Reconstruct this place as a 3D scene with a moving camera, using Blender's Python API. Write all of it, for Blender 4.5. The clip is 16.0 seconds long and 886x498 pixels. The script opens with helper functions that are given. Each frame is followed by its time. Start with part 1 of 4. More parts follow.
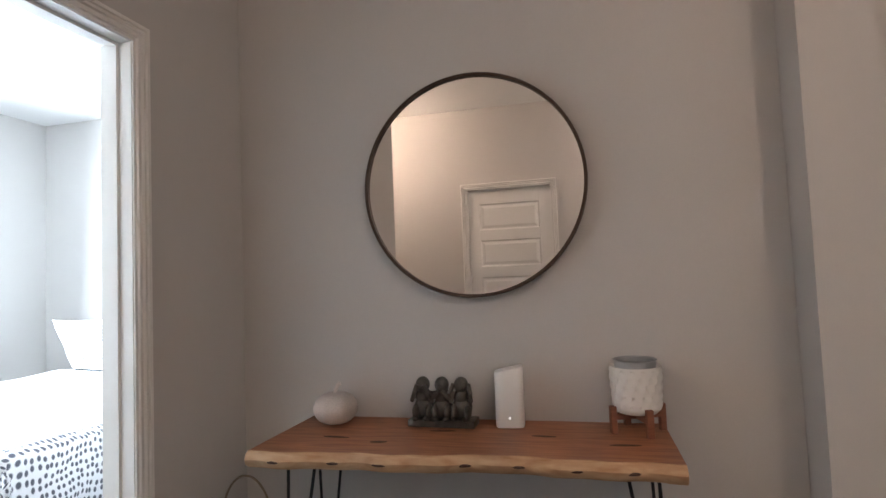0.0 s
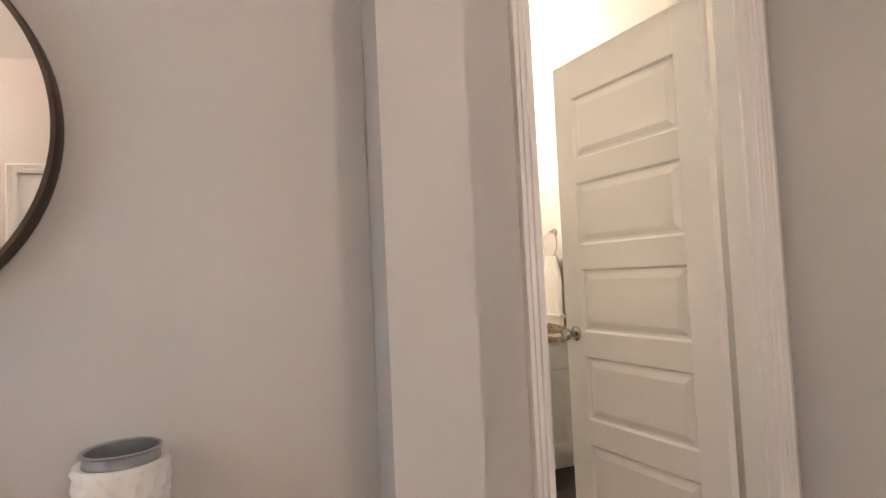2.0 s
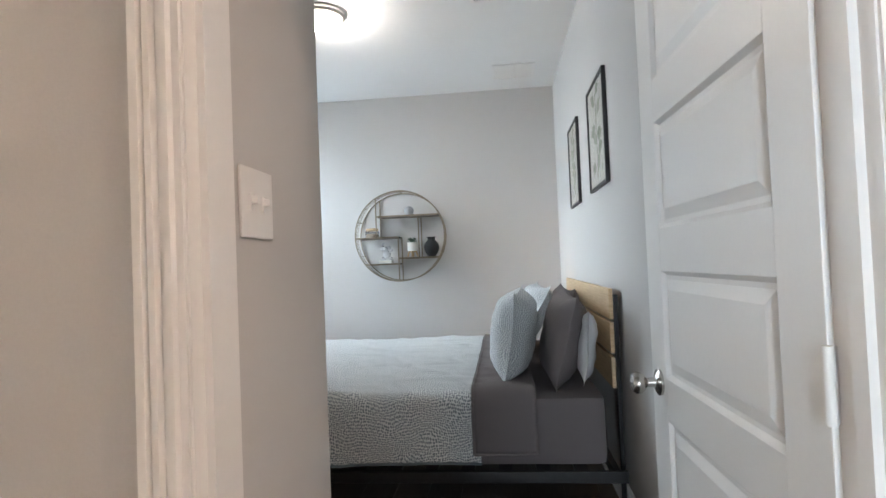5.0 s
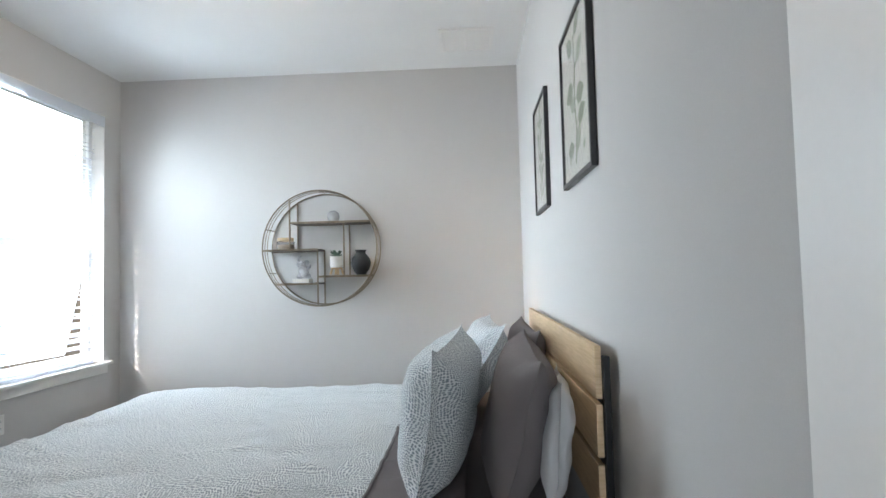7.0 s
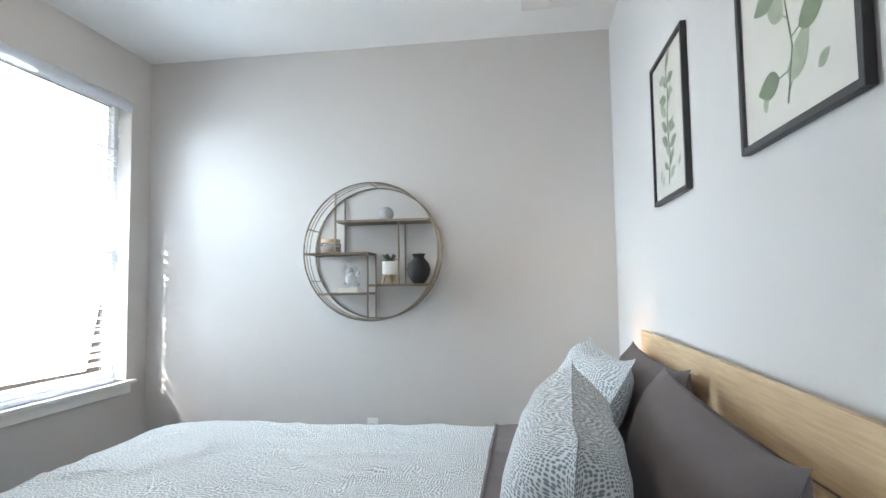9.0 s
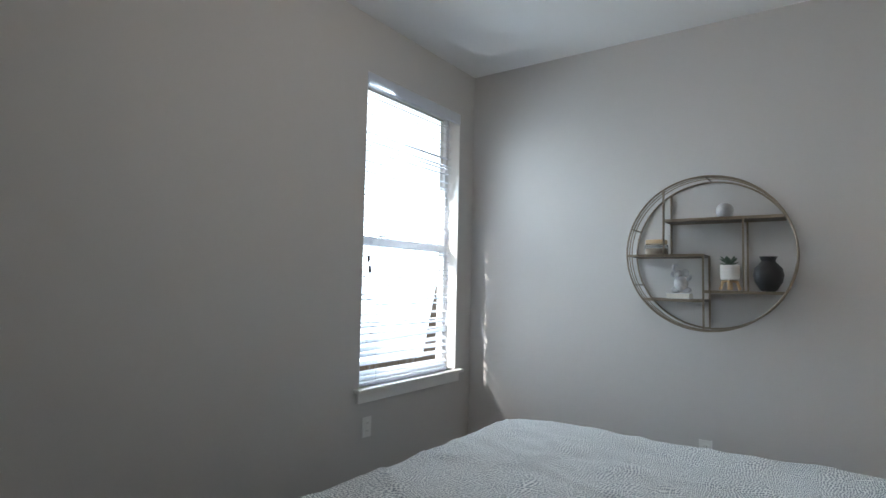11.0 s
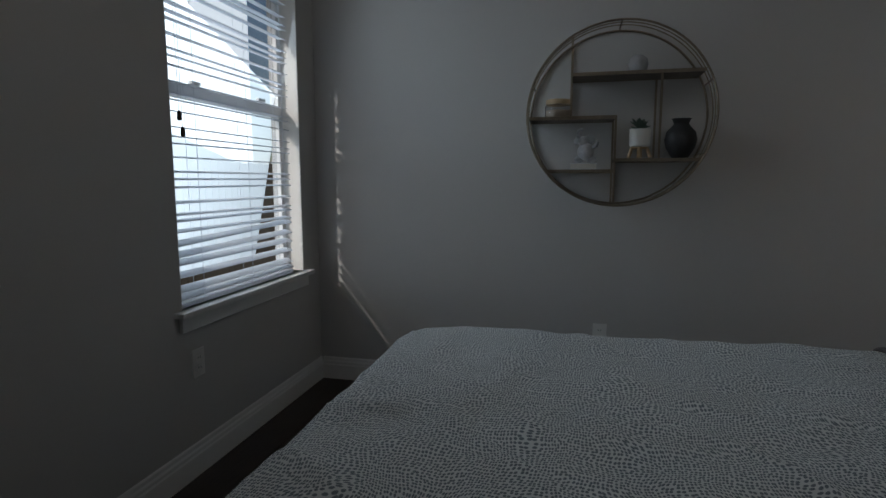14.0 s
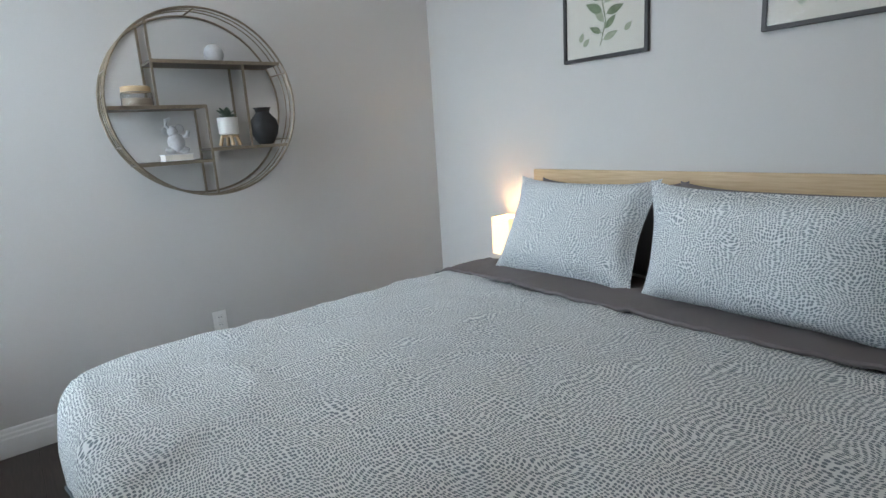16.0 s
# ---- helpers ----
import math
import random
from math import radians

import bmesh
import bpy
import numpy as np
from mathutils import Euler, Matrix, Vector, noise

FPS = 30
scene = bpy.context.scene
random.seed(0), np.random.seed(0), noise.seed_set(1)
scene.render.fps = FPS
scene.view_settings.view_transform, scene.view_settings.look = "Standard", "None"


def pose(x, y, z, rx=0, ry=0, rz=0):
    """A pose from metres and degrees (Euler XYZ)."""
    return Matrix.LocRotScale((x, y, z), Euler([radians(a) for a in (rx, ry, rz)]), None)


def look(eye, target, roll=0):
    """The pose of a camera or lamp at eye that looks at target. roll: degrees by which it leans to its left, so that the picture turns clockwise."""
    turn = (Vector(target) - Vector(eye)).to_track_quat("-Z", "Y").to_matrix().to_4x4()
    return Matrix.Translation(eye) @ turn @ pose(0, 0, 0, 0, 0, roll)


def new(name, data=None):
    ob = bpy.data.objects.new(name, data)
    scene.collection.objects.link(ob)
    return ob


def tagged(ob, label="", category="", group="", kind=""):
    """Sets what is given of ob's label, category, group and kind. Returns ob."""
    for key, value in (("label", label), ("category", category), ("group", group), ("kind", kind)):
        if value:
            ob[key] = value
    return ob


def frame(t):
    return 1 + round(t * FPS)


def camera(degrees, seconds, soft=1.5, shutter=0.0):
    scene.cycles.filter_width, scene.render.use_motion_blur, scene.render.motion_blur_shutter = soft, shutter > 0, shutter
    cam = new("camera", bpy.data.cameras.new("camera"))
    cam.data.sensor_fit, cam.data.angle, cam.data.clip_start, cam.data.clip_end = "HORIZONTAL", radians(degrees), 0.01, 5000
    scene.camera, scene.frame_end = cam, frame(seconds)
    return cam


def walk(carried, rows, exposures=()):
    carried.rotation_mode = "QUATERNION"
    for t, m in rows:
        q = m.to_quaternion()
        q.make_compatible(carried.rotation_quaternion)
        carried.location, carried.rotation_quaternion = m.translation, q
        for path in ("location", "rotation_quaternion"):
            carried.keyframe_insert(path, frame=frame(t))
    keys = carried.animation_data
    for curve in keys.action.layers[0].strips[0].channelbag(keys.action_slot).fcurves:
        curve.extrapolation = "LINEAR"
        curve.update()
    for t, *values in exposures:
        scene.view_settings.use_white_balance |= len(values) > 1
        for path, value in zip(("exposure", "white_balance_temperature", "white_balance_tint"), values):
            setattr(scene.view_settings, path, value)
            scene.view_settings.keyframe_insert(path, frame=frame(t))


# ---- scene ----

# ---------------- camera ----------------
cam = camera(77.7, 16.0)
ROWS = [
    (0.0, (0.13, 0.11, 1.174), (-0.323, 1.914, 1.278), -2.3),
    (0.5, (0.166, 0.313, 1.177), (0.02, 2.164, 1.291), -2.5),
    (1.0, (0.239, 0.504, 1.201), (0.41, 2.354, 1.279), -2.5),
    (1.5, (0.379, 0.698, 1.193), (0.82, 2.502, 1.288), -2.8),
    (2.0, (0.497, 0.824, 1.189), (1.151, 2.563, 1.275), -2.7),
    (2.5, (0.612, 1.016, 1.205), (1.623, 2.577, 1.277), -2.8),
    (3.0, (0.712, 1.127, 1.209), (2.075, 2.392, 1.268), -2.5),
    (3.5, (0.899, 1.15, 1.203), (2.468, 2.148, 1.267), -2.6),
    (4.0, (1.077, 1.169, 1.197), (2.801, 1.865, 1.269), -2.8),
    (4.5, (1.272, 1.197, 1.223), (3.221, 1.64, 1.278), -2.5),
    (5.0, (1.496, 1.192, 1.223), (3.484, 1.406, 1.276), -2.3),
    (5.2, (1.598, 1.173, 1.23), (3.591, 1.339, 1.282), -2.3),
    (7.3, (2.77, 1.03, 1.281), (4.765, 1.123, 1.379), -1.4),
    (7.5, (2.856, 1.043, 1.278), (4.852, 1.127, 1.375), -1.5),
    (8.0, (3.092, 1.071, 1.272), (5.087, 1.169, 1.378), -1.4),
    (8.5, (3.262, 1.149, 1.288), (5.254, 1.288, 1.402), -1.1),
    (9.0, (3.342, 1.214, 1.289), (5.317, 1.502, 1.418), -0.8),
    (9.5, (3.349, 1.26, 1.301), (5.266, 1.814, 1.438), -0.5),
    (10.0, (3.323, 1.425, 1.27), (5.167, 2.183, 1.432), 0.4),
    (10.2, (3.291, 1.48, 1.279), (5.102, 2.315, 1.437), 0.7),
    (12.3, (3.579, 1.714, 1.311), (4.981, 3.137, 1.4), 1.1),
    (12.5, (3.637, 1.762, 1.283), (5.046, 3.179, 1.366), 1.1),
    (13.0, (3.759, 1.972, 1.279), (5.313, 3.229, 1.206), 1.1),
    (13.5, (3.853, 2.146, 1.239), (5.61, 3.083, 1.046), 0.9),
    (14.0, (3.882, 2.358, 1.195), (5.812, 2.816, 0.946), -0.0),
    (14.5, (3.918, 2.512, 1.217), (5.888, 2.513, 0.871), -0.8),
    (15.0, (3.93, 2.669, 1.22), (5.838, 2.193, 0.853), -2.1),
    (15.5, (3.915, 2.86, 1.265), (5.652, 1.958, 0.858), -3.0),
    (16.0, (3.863, 3.012, 1.304), (5.397, 1.798, 0.888), -3.6),
]
EXPO = [(0.0, 0.45), (0.5, 0.5), (1.0, 0.85), (1.5, 1.15), (3.0, 1.15), (4.0, 1.15), (5.0, 1.3), (7.5, 1.45), (10.2, 1.5), (11.8, -1.0), (12.5, -1.25), (13.0, -1.6), (13.5, -1.8), (14.0, -1.6), (14.6, -0.6), (15.2, 0.2), (16.0, 0.7)]
walk(cam, [(t, look(e, g, r)) for t, e, g, r in ROWS], EXPO)

# ---------------- light ----------------
world = bpy.data.worlds.new("sky_world")
scene.world = world
world.use_nodes = True
SUN_TO = Vector((0.72, -0.46, -0.60)).normalized()
wn = world.node_tree.nodes
sky = wn.new("ShaderNodeTexSky")
sky.sky_type, sky.sun_disc = "NISHITA", False
sky.sun_elevation = math.asin(-SUN_TO.z)
sky.sun_rotation = math.atan2(-SUN_TO.x, -SUN_TO.y)
wn["Background"].inputs["Strength"].default_value = 0.15
world.node_tree.links.new(sky.outputs[0], wn["Background"].inputs["Color"])


def lamp(name, kind, m, energy, color=(1, 1, 1), **kw):
    d = bpy.data.lights.new(name, kind)
    d.energy, d.color = energy, color
    if kind == "AREA":
        d.shape, d.size, d.size_y = "RECTANGLE", kw["size"], kw["size_y"]
        d.spread = radians(kw.get("spread", 180))
    elif kind == "SUN":
        d.angle = kw["angle"]
    else:
        d.shadow_soft_size = kw.get("soft", 0.05)
    o = new(name, d)
    o.matrix_world = m
    return o


lamp("sun", "SUN", look((0, 10, 8), Vector((0, 10, 8)) + SUN_TO), 5.0, (1, 0.95, 0.88), angle=radians(0.9))
# sky light in the window openings
lamp("window_sky", "AREA", look((6.18, 3.995, 1.62), (5.8, 0, 0.7)), 24, (0.71, 0.87, 1.0), size=1.0, size_y=1.8, spread=125)
lamp("front_bedroom_sky", "AREA", look((-4.85, 2.4, 1.6), (0, 2.0, 1.3)), 340, (0.76, 0.88, 1.0), size=1.6, size_y=1.8)
# lamps of the place
lamp("hall_bulb", "POINT", pose(-1.90, -0.70, 2.70), 33, (1, 0.74, 0.58), soft=0.12)
# second hall light: unseen, placed and tuned to brighten the right-hand walls
lamp("hall_bulb_b", "POINT", pose(1.25, -0.55, 2.70), 26, (1, 0.74, 0.59), soft=0.12)
lamp("vanity_bulb", "POINT", pose(1.83, 4.02, 2.42), 43, (1, 0.82, 0.62), soft=0.08)
lamp("bedroom_bulb", "POINT", pose(4.98, 2.32, 2.72), 8.5, (1, 0.92, 0.85), soft=0.06)
lamp("bedside_bulb", "POINT", pose(6.10, 0.745, 0.73), 2.5, (1, 0.62, 0.30), soft=0.03)


# ---------------- materials ----------------
def mat(name, color, rough=0.6, metal=0.0, grain=0.05, scale=40.0, bump=0.0, big=0.04, stretch=(1, 1, 1), color2=None, emit=None, coat=0.0):
    """A surface with variation at two scales and a fine relief."""
    m = bpy.data.materials.new(name)
    m.use_nodes = True
    t = m.node_tree
    n, l = t.nodes, t.links
    b = n["Principled BSDF"]
    b.inputs["Roughness"].default_value, b.inputs["Metallic"].default_value = rough, metal
    b.inputs["Coat Weight"].default_value = coat
    co = n.new("ShaderNodeTexCoord")
    mp = n.new("ShaderNodeMapping")
    mp.inputs["Scale"].default_value = stretch
    l.new(co.outputs["Object"], mp.inputs["Vector"])
    fine, wide = n.new("ShaderNodeTexNoise"), n.new("ShaderNodeTexNoise")
    fine.inputs["Scale"].default_value, fine.inputs["Detail"].default_value = scale, 5
    wide.inputs["Scale"].default_value, wide.inputs["Detail"].default_value = 1.7, 3
    l.new(mp.outputs[0], fine.inputs["Vector"])
    l.new(co.outputs["Object"], wide.inputs["Vector"])
    c2 = color2 or [min(1, c * (1 - 4 * grain)) for c in color]
    mix = n.new("ShaderNodeMix")
    mix.data_type = "RGBA"
    mix.inputs["A"].default_value, mix.inputs["B"].default_value = (*color, 1), (*c2, 1)
    ramp = n.new("ShaderNodeMapRange")
    ramp.inputs["From Min"].default_value, ramp.inputs["From Max"].default_value = 0.35, 0.7
    l.new(fine.outputs["Fac"], ramp.inputs["Value"])
    l.new(ramp.outputs[0], mix.inputs["Factor"])
    hsv = n.new("ShaderNodeHueSaturation")
    val = n.new("ShaderNodeMapRange")
    val.inputs["To Min"].default_value, val.inputs["To Max"].default_value = 1 - big * 2, 1 + big * 2
    l.new(wide.outputs["Fac"], val.inputs["Value"])
    l.new(val.outputs[0], hsv.inputs["Value"])
    l.new(mix.outputs["Result"], hsv.inputs["Color"])
    l.new(hsv.outputs[0], b.inputs["Base Color"])
    rr = n.new("ShaderNodeMapRange")
    rr.inputs["To Min"].default_value, rr.inputs["To Max"].default_value = max(0.02, rough - 0.08), min(1, rough + 0.08)
    l.new(wide.outputs["Fac"], rr.inputs["Value"])
    l.new(rr.outputs[0], b.inputs["Roughness"])
    if bump:
        bp = n.new("ShaderNodeBump")
        bp.inputs["Strength"].default_value, bp.inputs["Distance"].default_value = bump, 0.004
        l.new(fine.outputs["Fac"], bp.inputs["Height"])
        l.new(bp.outputs[0], b.inputs["Normal"])
    if emit:
        b.inputs["Emission Color"].default_value, b.inputs["Emission Strength"].default_value = (*emit[0], 1), emit[1]
    return m


def dashes(name, light, dark, cell=118.0, warp=6.0, amount=0.36):
    """Cloth printed with wandering rows of short dashes."""
    m = mat(name, light, 0.85, grain=0.02, scale=300, bump=0.25)
    t = m.node_tree
    n, l = t.nodes, t.links
    b = n["Principled BSDF"]
    co = n.new("ShaderNodeTexCoord")
    nz = n.new("ShaderNodeTexNoise")
    nz.inputs["Scale"].default_value, nz.inputs["Detail"].default_value = warp, 1
    l.new(co.outputs["UV"], nz.inputs["Vector"])
    mx = n.new("ShaderNodeVectorMath")
    mx.operation = "MULTIPLY_ADD"
    mx.inputs[1].default_value = (0.10, 0.10, 0)
    l.new(nz.outputs["Color"], mx.inputs[0])
    l.new(co.outputs["UV"], mx.inputs[2])
    mp = n.new("ShaderNodeMapping")
    mp.inputs["Scale"].default_value = (0.68, 1.0, 1.0)
    l.new(mx.outputs[0], mp.inputs["Vector"])
    vo = n.new("ShaderNodeTexVoronoi")
    vo.inputs["Scale"].default_value, vo.inputs["Randomness"].default_value = cell, 0.4
    vo.voronoi_dimensions = "2D"
    l.new(mp.outputs[0], vo.inputs["Vector"])
    th = n.new("ShaderNodeMapRange")
    th.inputs["From Min"].default_value, th.inputs["From Max"].default_value = amount - 0.07, amount + 0.07
    th.inputs["To Min"].default_value, th.inputs["To Max"].default_value = 1, 0
    l.new(vo.outputs["Distance"], th.inputs["Value"])
    old = b.inputs["Base Color"].links[0].from_socket
    mix = n.new("ShaderNodeMix")
    mix.data_type = "RGBA"
    mix.inputs["B"].default_value = (*dark, 1)
    l.new(old, mix.inputs["A"])
    l.new(th.outputs[0], mix.inputs["Factor"])
    l.new(mix.outputs["Result"], b.inputs["Base Color"])
    return m


WALL = mat("greige wall paint", (0.555, 0.54, 0.525), 0.75, grain=0.008, scale=260, bump=0.10, big=0.015)
CEIL = mat("white ceiling paint", (0.82, 0.82, 0.81), 0.85, grain=0.01, scale=180, bump=0.25, big=0.015)
TRIM = mat("white satin trim paint", (0.80, 0.79, 0.77), 0.38, grain=0.004, scale=120, big=0.01)
FLOOR = mat("dark brown floor boards", (0.045, 0.033, 0.028), 0.42, color2=(0.022, 0.016, 0.014), scale=9, stretch=(1, 14, 1), bump=0.12)
STEEL = mat("brushed nickel", (0.55, 0.53, 0.50), 0.28, 1.0, grain=0.02, scale=90)
CHROME = mat("polished chrome", (0.75, 0.75, 0.76), 0.12, 1.0, grain=0.01)
BLACK = mat("black painted metal", (0.018, 0.018, 0.020), 0.45, 0.3, grain=0.05, scale=120)
BRONZE = mat("dark bronze mirror rim", (0.06, 0.04, 0.03), 0.38, 0.6, grain=0.04)
GOLDEN = mat("aged brass wire", (0.30, 0.25, 0.19), 0.38, 0.85, grain=0.05, scale=60)
SHELFWOOD = mat("grey brown shelf wood", (0.16, 0.13, 0.11), 0.6, scale=14, color2=(0.09, 0.075, 0.065), stretch=(8, 1, 8), bump=0.1)
PLASTIC = mat("white plastic", (0.80, 0.79, 0.77), 0.35, grain=0.004)
OAK = mat("pale oak veneer", (0.62, 0.46, 0.28), 0.5, scale=7, color2=(0.50, 0.35, 0.20), stretch=(1, 1, 16), bump=0.06)
SLAB = mat("oiled red-brown slab", (0.40, 0.165, 0.075), 0.42, scale=5, color2=(0.22, 0.075, 0.035), stretch=(1.2, 12, 8), bump=0.08, big=0.12)
SAPWOOD = mat("pale live edge sapwood", (0.60, 0.40, 0.24), 0.6, scale=9, color2=(0.40, 0.21, 0.10), stretch=(1, 6, 3), bump=0.25, big=0.12)
KNOT = mat("dark knot", (0.055, 0.022, 0.012), 0.6, scale=60, bump=0.3)
WALNUT = mat("reddish plant stand wood", (0.26, 0.10, 0.055), 0.5, scale=14, stretch=(1, 1, 7), bump=0.06)
CERAMIC = mat("matt white ceramic", (0.80, 0.79, 0.76), 0.45, grain=0.01, scale=30)
GREYGLAZE = mat("pale grey glazed ceramic", (0.50, 0.50, 0.51), 0.4, grain=0.05, scale=45)
BLUSH = mat("speckled off-white ceramic", (0.66, 0.60, 0.56), 0.6, grain=0.03, scale=160)
STATUE = mat("dark bronze resin", (0.055, 0.050, 0.043), 0.42, 0.35, scale=45, color2=(0.11, 0.10, 0.085), bump=0.3)
TIN = mat("galvanised tin", (0.50, 0.52, 0.54), 0.32, 0.9, grain=0.04, scale=25)
GRANITE = mat("speckled beige granite", (0.52, 0.44, 0.33), 0.28, scale=55, color2=(0.12, 0.09, 0.065), big=0.08)
TOWEL = mat("white terry towel", (0.82, 0.81, 0.79), 0.95, grain=0.03, scale=420, bump=0.9)
SOAP = mat("cream stoneware", (0.78, 0.74, 0.66), 0.5, grain=0.02)
BLACKVASE = mat("matt black vase", (0.016, 0.016, 0.018), 0.55, scale=70, bump=0.4)
LEAF = mat("grey green leaf", (0.10, 0.15, 0.11), 0.6, scale=30)
STONE = mat("grey stone", (0.45, 0.45, 0.46), 0.75, scale=25, bump=0.4)
AMBER = mat("pale honey wax", (0.56, 0.46, 0.36), 0.4)
PAPER = mat("ivory print paper", (0.74, 0.71, 0.64), 0.85, grain=0.02, scale=90)
PRINTGREEN = mat("printed green leaf", (0.17, 0.22, 0.13), 0.85, scale=60, color2=(0.26, 0.30, 0.20))
PRINTPALE = mat("printed pale leaf", (0.40, 0.43, 0.32), 0.85, scale=60, color2=(0.30, 0.34, 0.24))
FRAMEBLACK = mat("black stained frame", (0.022, 0.020, 0.022), 0.5, scale=50)
GREYCLOTH = mat("warm grey cotton", (0.155, 0.135, 0.135), 0.9, grain=0.02, scale=380, bump=0.35, big=0.05)
WHITECLOTH = mat("white cotton", (0.72, 0.73, 0.74), 0.9, grain=0.02, scale=380, bump=0.3)
QUILT = dashes("printed dash quilt", (0.73, 0.745, 0.74), (0.165, 0.195, 0.22), cell=124.0)
PILLOWPRINT = dashes("printed dash pillow", (0.69, 0.71, 0.715), (0.19, 0.225, 0.25), cell=150.0, warp=8.0)
FLORAL = dashes("black and white print", (0.80, 0.82, 0.85), (0.10, 0.11, 0.14), cell=42, warp=3, amount=0.30)
SLATMAT = mat("white blind slat", (0.80, 0.81, 0.83), 0.45, grain=0.006)
def let_light_through(m, share):
    """Mix in light that passes through a thin sheet."""
    n, l = m.node_tree.nodes, m.node_tree.links
    tr, mx = n.new("ShaderNodeBsdfTranslucent"), n.new("ShaderNodeMixShader")
    tr.inputs["Color"].default_value = (0.82, 0.85, 0.90, 1)
    mx.inputs[0].default_value = share
    l.new(n["Principled BSDF"].outputs[0], mx.inputs[1])
    l.new(tr.outputs[0], mx.inputs[2])
    l.new(mx.outputs[0], n["Material Output"].inputs["Surface"])


let_light_through(SLATMAT, 0.55)
VINYL = mat("white vinyl window frame", (0.80, 0.81, 0.82), 0.35, grain=0.005)
FENCEWOOD = mat("weathered cedar board", (0.58, 0.40, 0.27), 0.85, scale=8, color2=(0.42, 0.28, 0.18), stretch=(8, 8, 1), bump=0.3)
SIDING = mat("blue grey siding", (0.34, 0.38, 0.44), 0.75, grain=0.03, scale=30)
GRASS = mat("dry lawn", (0.11, 0.12, 0.05), 0.95, scale=60, color2=(0.06, 0.08, 0.03), bump=0.8)
SHADE = mat("lit linen shade", (0.80, 0.70, 0.55), 0.9, grain=0.02, scale=200, bump=0.3, emit=((1.0, 0.60, 0.27), 1.0))
GLOBE = mat("lit frosted glass bowl", (0.9, 0.88, 0.84), 0.4, emit=((1.0, 0.90, 0.78), 2.3))
VANITYGLOBE = mat("lit vanity glass", (0.9, 0.88, 0.84), 0.4, emit=((1.0, 0.80, 0.56), 3.2))
# near-black colour standing in for shade in slots, vents and plank gaps
DARKGAP = mat("dark recess", (0.02, 0.02, 0.02), 0.9)
MIRROR = bpy.data.materials.new("mirror silver")
MIRROR.use_nodes = True
MIRROR.node_tree.nodes["Principled BSDF"].inputs["Base Color"].default_value = (0.86, 0.86, 0.85, 1)
MIRROR.node_tree.nodes["Principled BSDF"].inputs["Metallic"].default_value = 1
MIRROR.node_tree.nodes["Principled BSDF"].inputs["Roughness"].default_value = 0.015
GLASS = bpy.data.materials.new("clear glass")
GLASS.use_nodes = True
GLASS.node_tree.nodes["Principled BSDF"].inputs["Transmission Weight"].default_value = 1
GLASS.node_tree.nodes["Principled BSDF"].inputs["Roughness"].default_value = 0.01
GLASS.node_tree.nodes["Principled BSDF"].inputs["IOR"].default_value = 1.1


# ---------------- mesh tools ----------------
def link(name, bm, material, parent=None, label="", smooth=False):
    me = bpy.data.meshes.new(name)
    bmesh.ops.recalc_face_normals(bm, faces=bm.faces[:])
    bm.to_mesh(me)
    bm.free()
    me.materials.append(material)
    if smooth:
        for p in me.polygons:
            p.use_smooth = True
        me.set_sharp_from_angle(angle=radians(40))
    ob = new(name, me)
    if parent:
        ob.parent = parent
    return tagged(ob, label)


def part(name, bm, material, parent, label="", smooth=False):
    return link(name, bm, material, parent, label, smooth)


def thing(name, m, label, category, group="", kind=""):
    ob = new(name)
    ob.matrix_world = m
    ob.empty_display_size = 0.05
    return tagged(ob, label, category, group, kind)


def structure(ob, label, category):
    return tagged(ob, label, category, kind="structure")


def box(x0, x1, y0, y1, z0, z1, bevel=0.0, bm=None, m=None):
    own = bmesh.new()
    vs = [own.verts.new((x, y, z)) for z in (z0, z1) for y in (y0, y1) for x in (x0, x1)]
    for f in ((0, 1, 3, 2), (4, 6, 7, 5), (0, 4, 5, 1), (2, 3, 7, 6), (0, 2, 6, 4), (1, 5, 7, 3)):
        own.faces.new([vs[i] for i in f])
    if bevel:
        bmesh.ops.bevel(own, geom=own.edges[:], offset=bevel, segments=2, affect="EDGES", profile=0.6)
    if m:
        own.transform(m)
    if bm is None:
        return own
    return merge(bm, own)


def merge(bm, own):
    idx = {}
    for v in own.verts:
        idx[v] = bm.verts.new(v.co)
    for f in own.faces:
        bm.faces.new([idx[v] for v in f.verts])
    own.free()
    return bm


def lathe(profile, n=32, m=None, cap=True):
    """A turned body from (radius, height) pairs."""
    bm = bmesh.new()
    rings = [[bm.verts.new((r * math.cos(2 * math.pi * i / n), r * math.sin(2 * math.pi * i / n), z)) for i in range(n)] for r, z in profile]
    for a, b in zip(rings, rings[1:]):
        for i in range(n):
            bm.faces.new((a[i], a[(i + 1) % n], b[(i + 1) % n], b[i]))
    if cap:
        bm.faces.new(rings[0][::-1])
        bm.faces.new(rings[-1])
    if m:
        bm.transform(m)
    return bm


